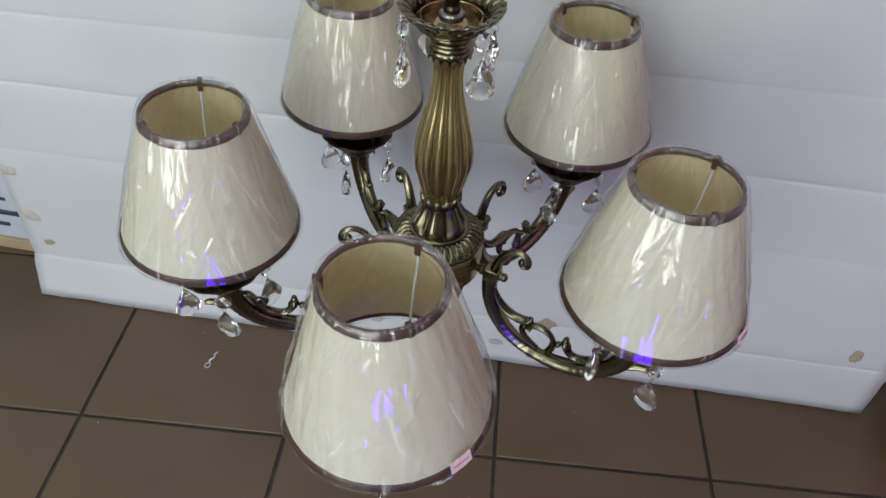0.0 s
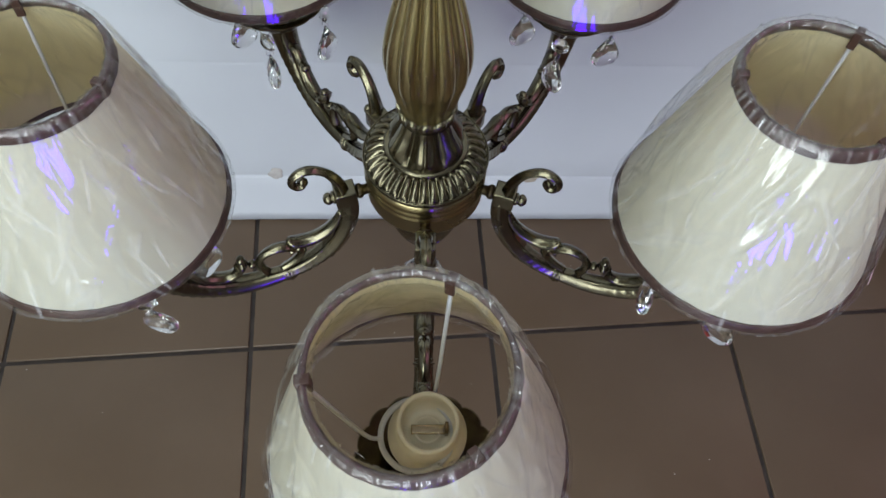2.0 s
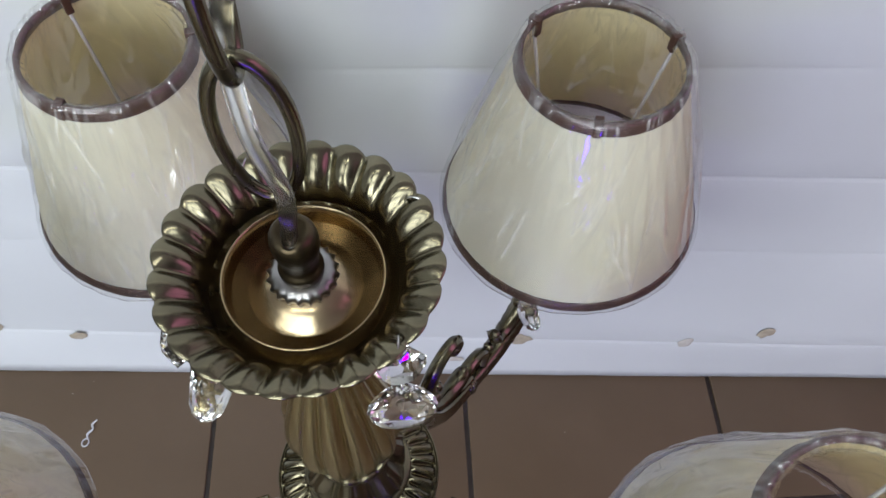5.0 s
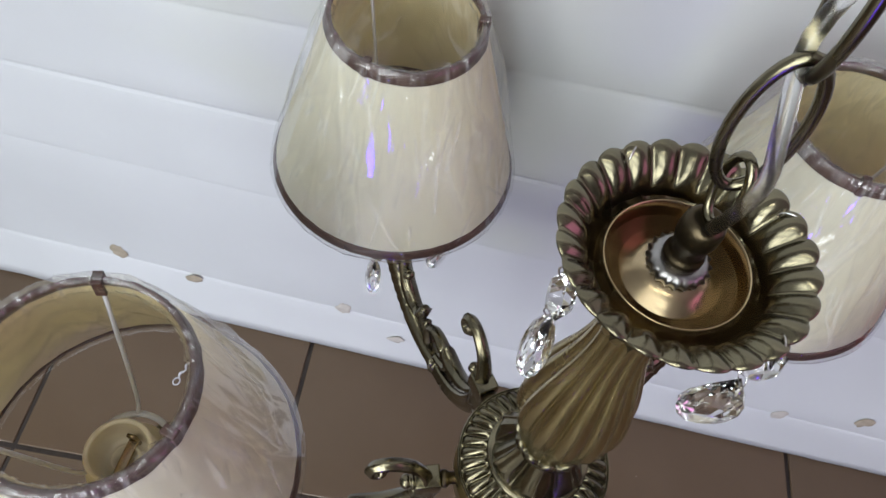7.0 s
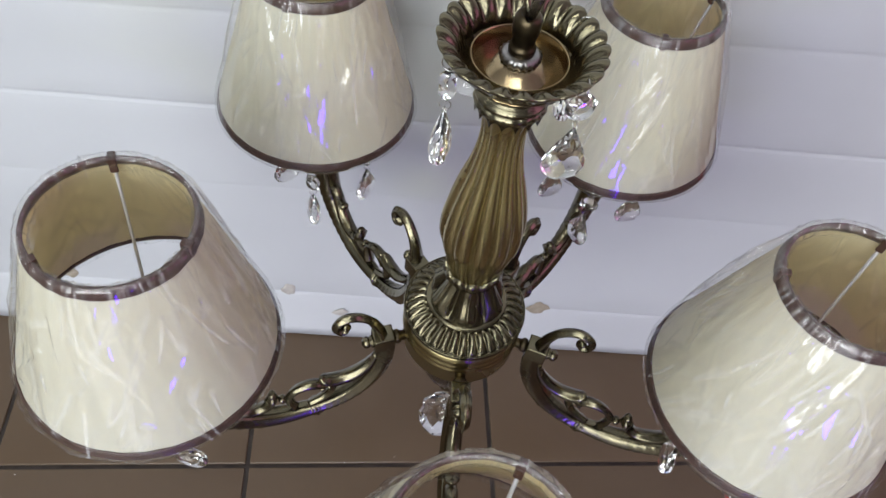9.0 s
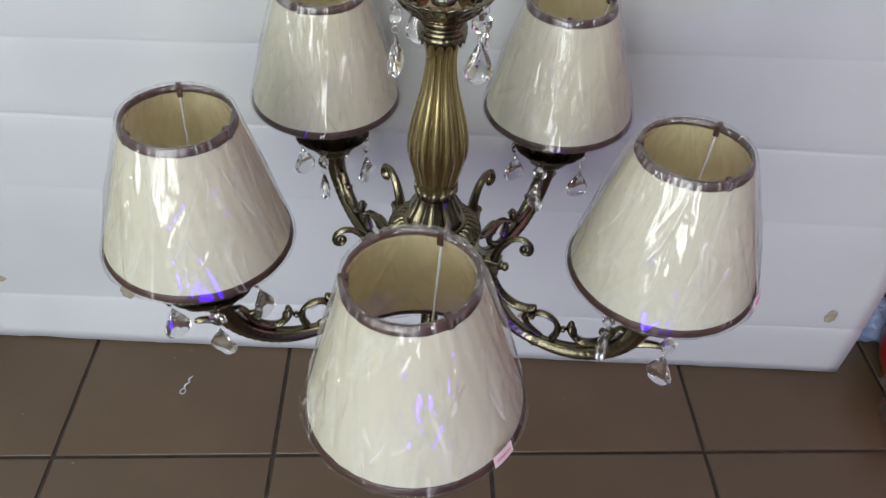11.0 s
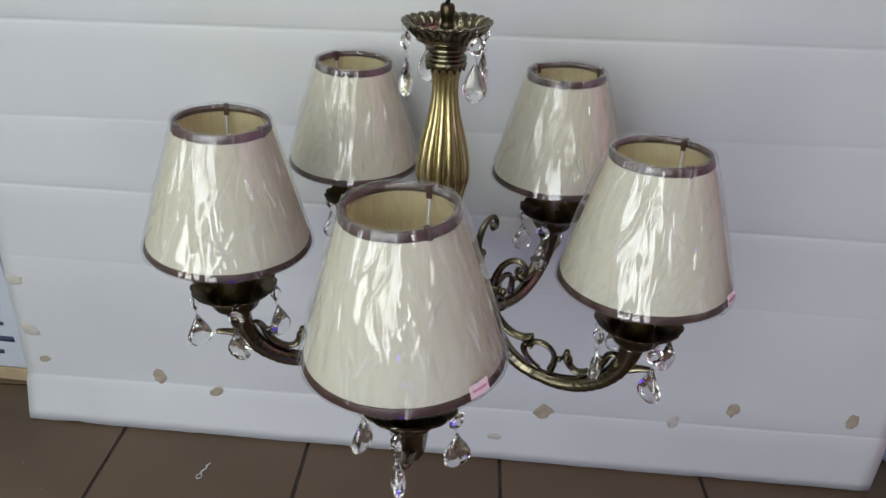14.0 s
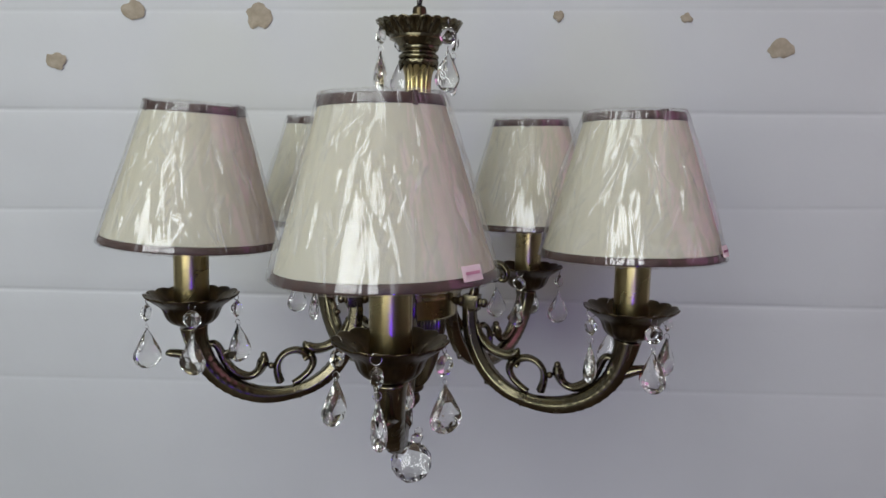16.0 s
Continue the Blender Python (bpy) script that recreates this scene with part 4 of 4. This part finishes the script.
for ob in [ARM, CUP, SLEEVE, SOCK, SHADE, CONTACT, *SUB, *SHADE_SUB, *STOCK]:
    bpy.data.objects.remove(ob)

# ---- chain and cable ----
chain = new("chain")
chain.location = (AX + 0.0112, AY, 0.9545)
tagged(chain, "antique brass link chain that carries the chandelier", "chain")
half, long_half, wire = 0.0108, 0.0285, 0.0022
pts = [(half * math.cos(a), 0, long_half * math.sin(a), wire) for a in np.linspace(0.001, 2 * math.pi, 33)[:-1]]
LINK = part("link", tube(pts, 1, 10, loop=True), BRASS, chain)
zs = 0.0555
n = 0
while zs + 0.945 < 2.78:
    ob = LINK if n == 0 else share(LINK, chain)
    ob.matrix_local = Matrix.Translation((0, 0, zs)) @ Matrix.Rotation(radians(5 + 90 * (n % 2)), 4, "Z")
    zs += 2 * long_half - 2 * wire - 0.001
    n += 1
hook = part("ceiling_hook", lathe(spline([(0.035, 1.905), (0.034, 1.892), (0.022, 1.882), (0.008, 1.872), (0.004, 1.860)], 3), 32), BRASS, chain)
cable_rows = [(0.0, -0.004, 0.0, 0.0026), (0.004, -0.008, 0.020, 0.0028), (0.006, -0.009, 0.040, 0.0028), (0.001, -0.007, 0.062, 0.0028), (-0.002, 0.004, 0.085, 0.0028), (0.005, 0.007, 0.115, 0.0028), (0.006, -0.005, 0.150, 0.0028)]
k = 0.19
while k < 1.88:
    cable_rows.append((0.007 * math.sin(k * 37), 0.007 * math.cos(k * 31), k, 0.0028))
    k += 0.05
cable = part("power_cable", tube(cable_rows, 4, 10), CABLE, None)
cable.location = (AX + 0.0112, AY, 0.9565)
tagged(cable, "clear sheathed electric cable threaded through the chain", "cable")

# ---- things at the edges of the board ----
jar = new("red_container")
jar.location, jar.scale = (1.025, 0.33, 0), (1, 1, 0.66)
tagged(jar, "round red plastic container on the tiled floor", "container")
part("body", lathe(spline([(0.085, 0.0), (0.11, 0.006), (0.145, 0.05), (0.158, 0.11), (0.150, 0.17), (0.122, 0.22), (0.085, 0.245)], 4), 56), RED, jar)
part("lid", lathe(spline([(0.088, 0.243), (0.092, 0.250), (0.090, 0.262), (0.06, 0.270), (0.02, 0.273)], 3), 48), RED, jar)


def crumple(w, d, h, seed):
    """A crushed heap of thin sheet."""
    bm = bmesh.new()
    bmesh.ops.create_icosphere(bm, subdivisions=4, radius=1.0)
    for v in bm.verts:
        p = v.co.copy()
        s = 1 + 0.45 * noise.noise(p * 1.7 + Vector((seed, 0, 0))) + 0.28 * (1 - 2 * abs(noise.noise(p * 4 + Vector((0, seed, 0))))) + 0.10 * noise.noise(p * 11)
        v.co = Vector((p.x * s * w, p.y * s * d, max(0.0, (p.z * s + 0.75) * h)))
    return bm


bag = part("plastic_bag", crumple(0.075, 0.075, 0.07, 3), BAG)
bag.location = (0.915, 0.215, 0.001)
tagged(bag, "crumpled clear plastic bag lying on the tiles", "bag")
rag = part("blue_wrapper", crumple(0.045, 0.035, 0.045, 8), BLUE)
rag.location = (0.895, 0.475, 0.001)
tagged(rag, "crumpled pale blue plastic wrapper on the floor", "wrapper")
carton = new("carton")
carton.location = (-1.27, 0.495, 0)
tagged(carton, "grey printed carton standing on the floor", "carton")
part("body", box(-0.26, 0.26, -0.072, 0.072, 0.035, 0.42, bevel=0.004), CARTON, carton)
part("base_tray", box(-0.265, 0.265, -0.076, 0.076, 0.0, 0.034, bevel=0.003), KRAFT, carton, "kraft card tray under the carton")
for z, x0, x1, h in ((0.075, -0.10, 0.20, 0.010), (0.11, -0.2, 0.235, 0.014), (0.155, -0.2, 0.22, 0.008), (0.20, -0.15, 0.225, 0.02)):
    part("print_bar", box(x0, x1, -0.0745, -0.0725, z, z + h), INK, carton, "illegible dark print")

# a pale scrap of film and a few crumbs on the tiles
scrap = new("film_scrap")
scrap.location, scrap.rotation_euler = (-0.509, 0.203, 0.0), (0, 0, -0.15)
part("strip", tube([(0.004, 0.030, 0.0030, 0.0012), (-0.001, 0.022, 0.0016, 0.0020), (0.004, 0.014, 0.0040, 0.0015), (-0.002, 0.006, 0.0018, 0.0021), (0.001, -0.001, 0.0014, 0.0010)], 6, 8, 0.5, side=(0, 0, 1)), WHITE_WIRE, scrap, "twisted whitish strip")
part("loop", tube([(0.0052 * math.cos(u), -0.0075 + 0.0062 * math.sin(u), 0.0012, 0.0011) for u in np.linspace(0, 2 * math.pi, 17)[:-1]], 1, 8, side=(0, 0, 1), loop=True), WHITE_WIRE, scrap, "small flattened loop")
tagged(scrap, "small curled scrap of clear film on a tile", "scrap")
crumbs = bmesh.new()
rng = random.Random(3)
for k in range(16):
    x, y, s = rng.uniform(-0.9, 0.7), rng.uniform(-0.45, 0.3), rng.uniform(0.0005, 0.0012)
    ball(crumbs, (x, y, s * 0.5), s, 1.3, 0.8, 0.6, 6, 4)
tagged(part("crumbs", crumbs, TORN_PALE), "pale crumbs of dust strewn on the tiles", "crumbs", kind="stuff")

# ---- light fittings out of view ----
panel = new("light_panel")
panel.location = (-0.55, -1.50, 2.85)
tagged(panel, "white square light panel on the ceiling", "ceiling light")
part("frame", box(-1.16, 1.16, -0.65, 0.65, -0.03, 0.0, bevel=0.004), CEIL, panel)
fixture = new("tube_fitting")
fixture.location = (-0.20, -0.75, 2.85)
tagged(fixture, "white batten fitting with a tube on the ceiling", "ceiling light")
part("housing", box(-0.65, 0.65, -0.05, 0.05, -0.06, 0.0, bevel=0.004), CEIL, fixture)
spot = new("display_lamp")
spot.location = (0.20, -1.57, 0)
tagged(spot, "low black violet display lamp standing on the tiles", "display lamp")
part("housing", box(-0.20, 0.20, -0.045, 0.045, 0.22, 0.38, bevel=0.006), BLACK, spot)
for x in (-0.15, 0.15):
    part("foot", box(x - 0.03, x + 0.03, -0.10, 0.06, 0.0, 0.22, bevel=0.006), BLACK, spot)

# ---- floor tiles ----
TILES = []
for kind in range(3):
    b = box(GAP / 2, PITCH - GAP / 2, GAP / 2, PITCH - GAP / 2, -0.006, 0.0, bevel=0.0022)
    for v in b.verts:
        v.co.z += 0.0003 * noise.noise((v.co.x * 9, v.co.y * 9, kind * 4))
    TILES.append(part("tile", b, TILE, floor))
k = 0
for i in range(-8, 9):
    for j in range(-8, 3):
        m = TILE_M @ pose(i * PITCH, j * PITCH, 0)
        c = m @ Vector((PITCH / 2, PITCH / 2, 0))
        if abs(c.x) > 2.95 or not -2.95 < c.y < 0.62:
            continue
        ob = TILES[k] if k < 3 else share(TILES[(i * 5 + j * 3) % 3], floor)
        ob.matrix_local = m
        k += 1
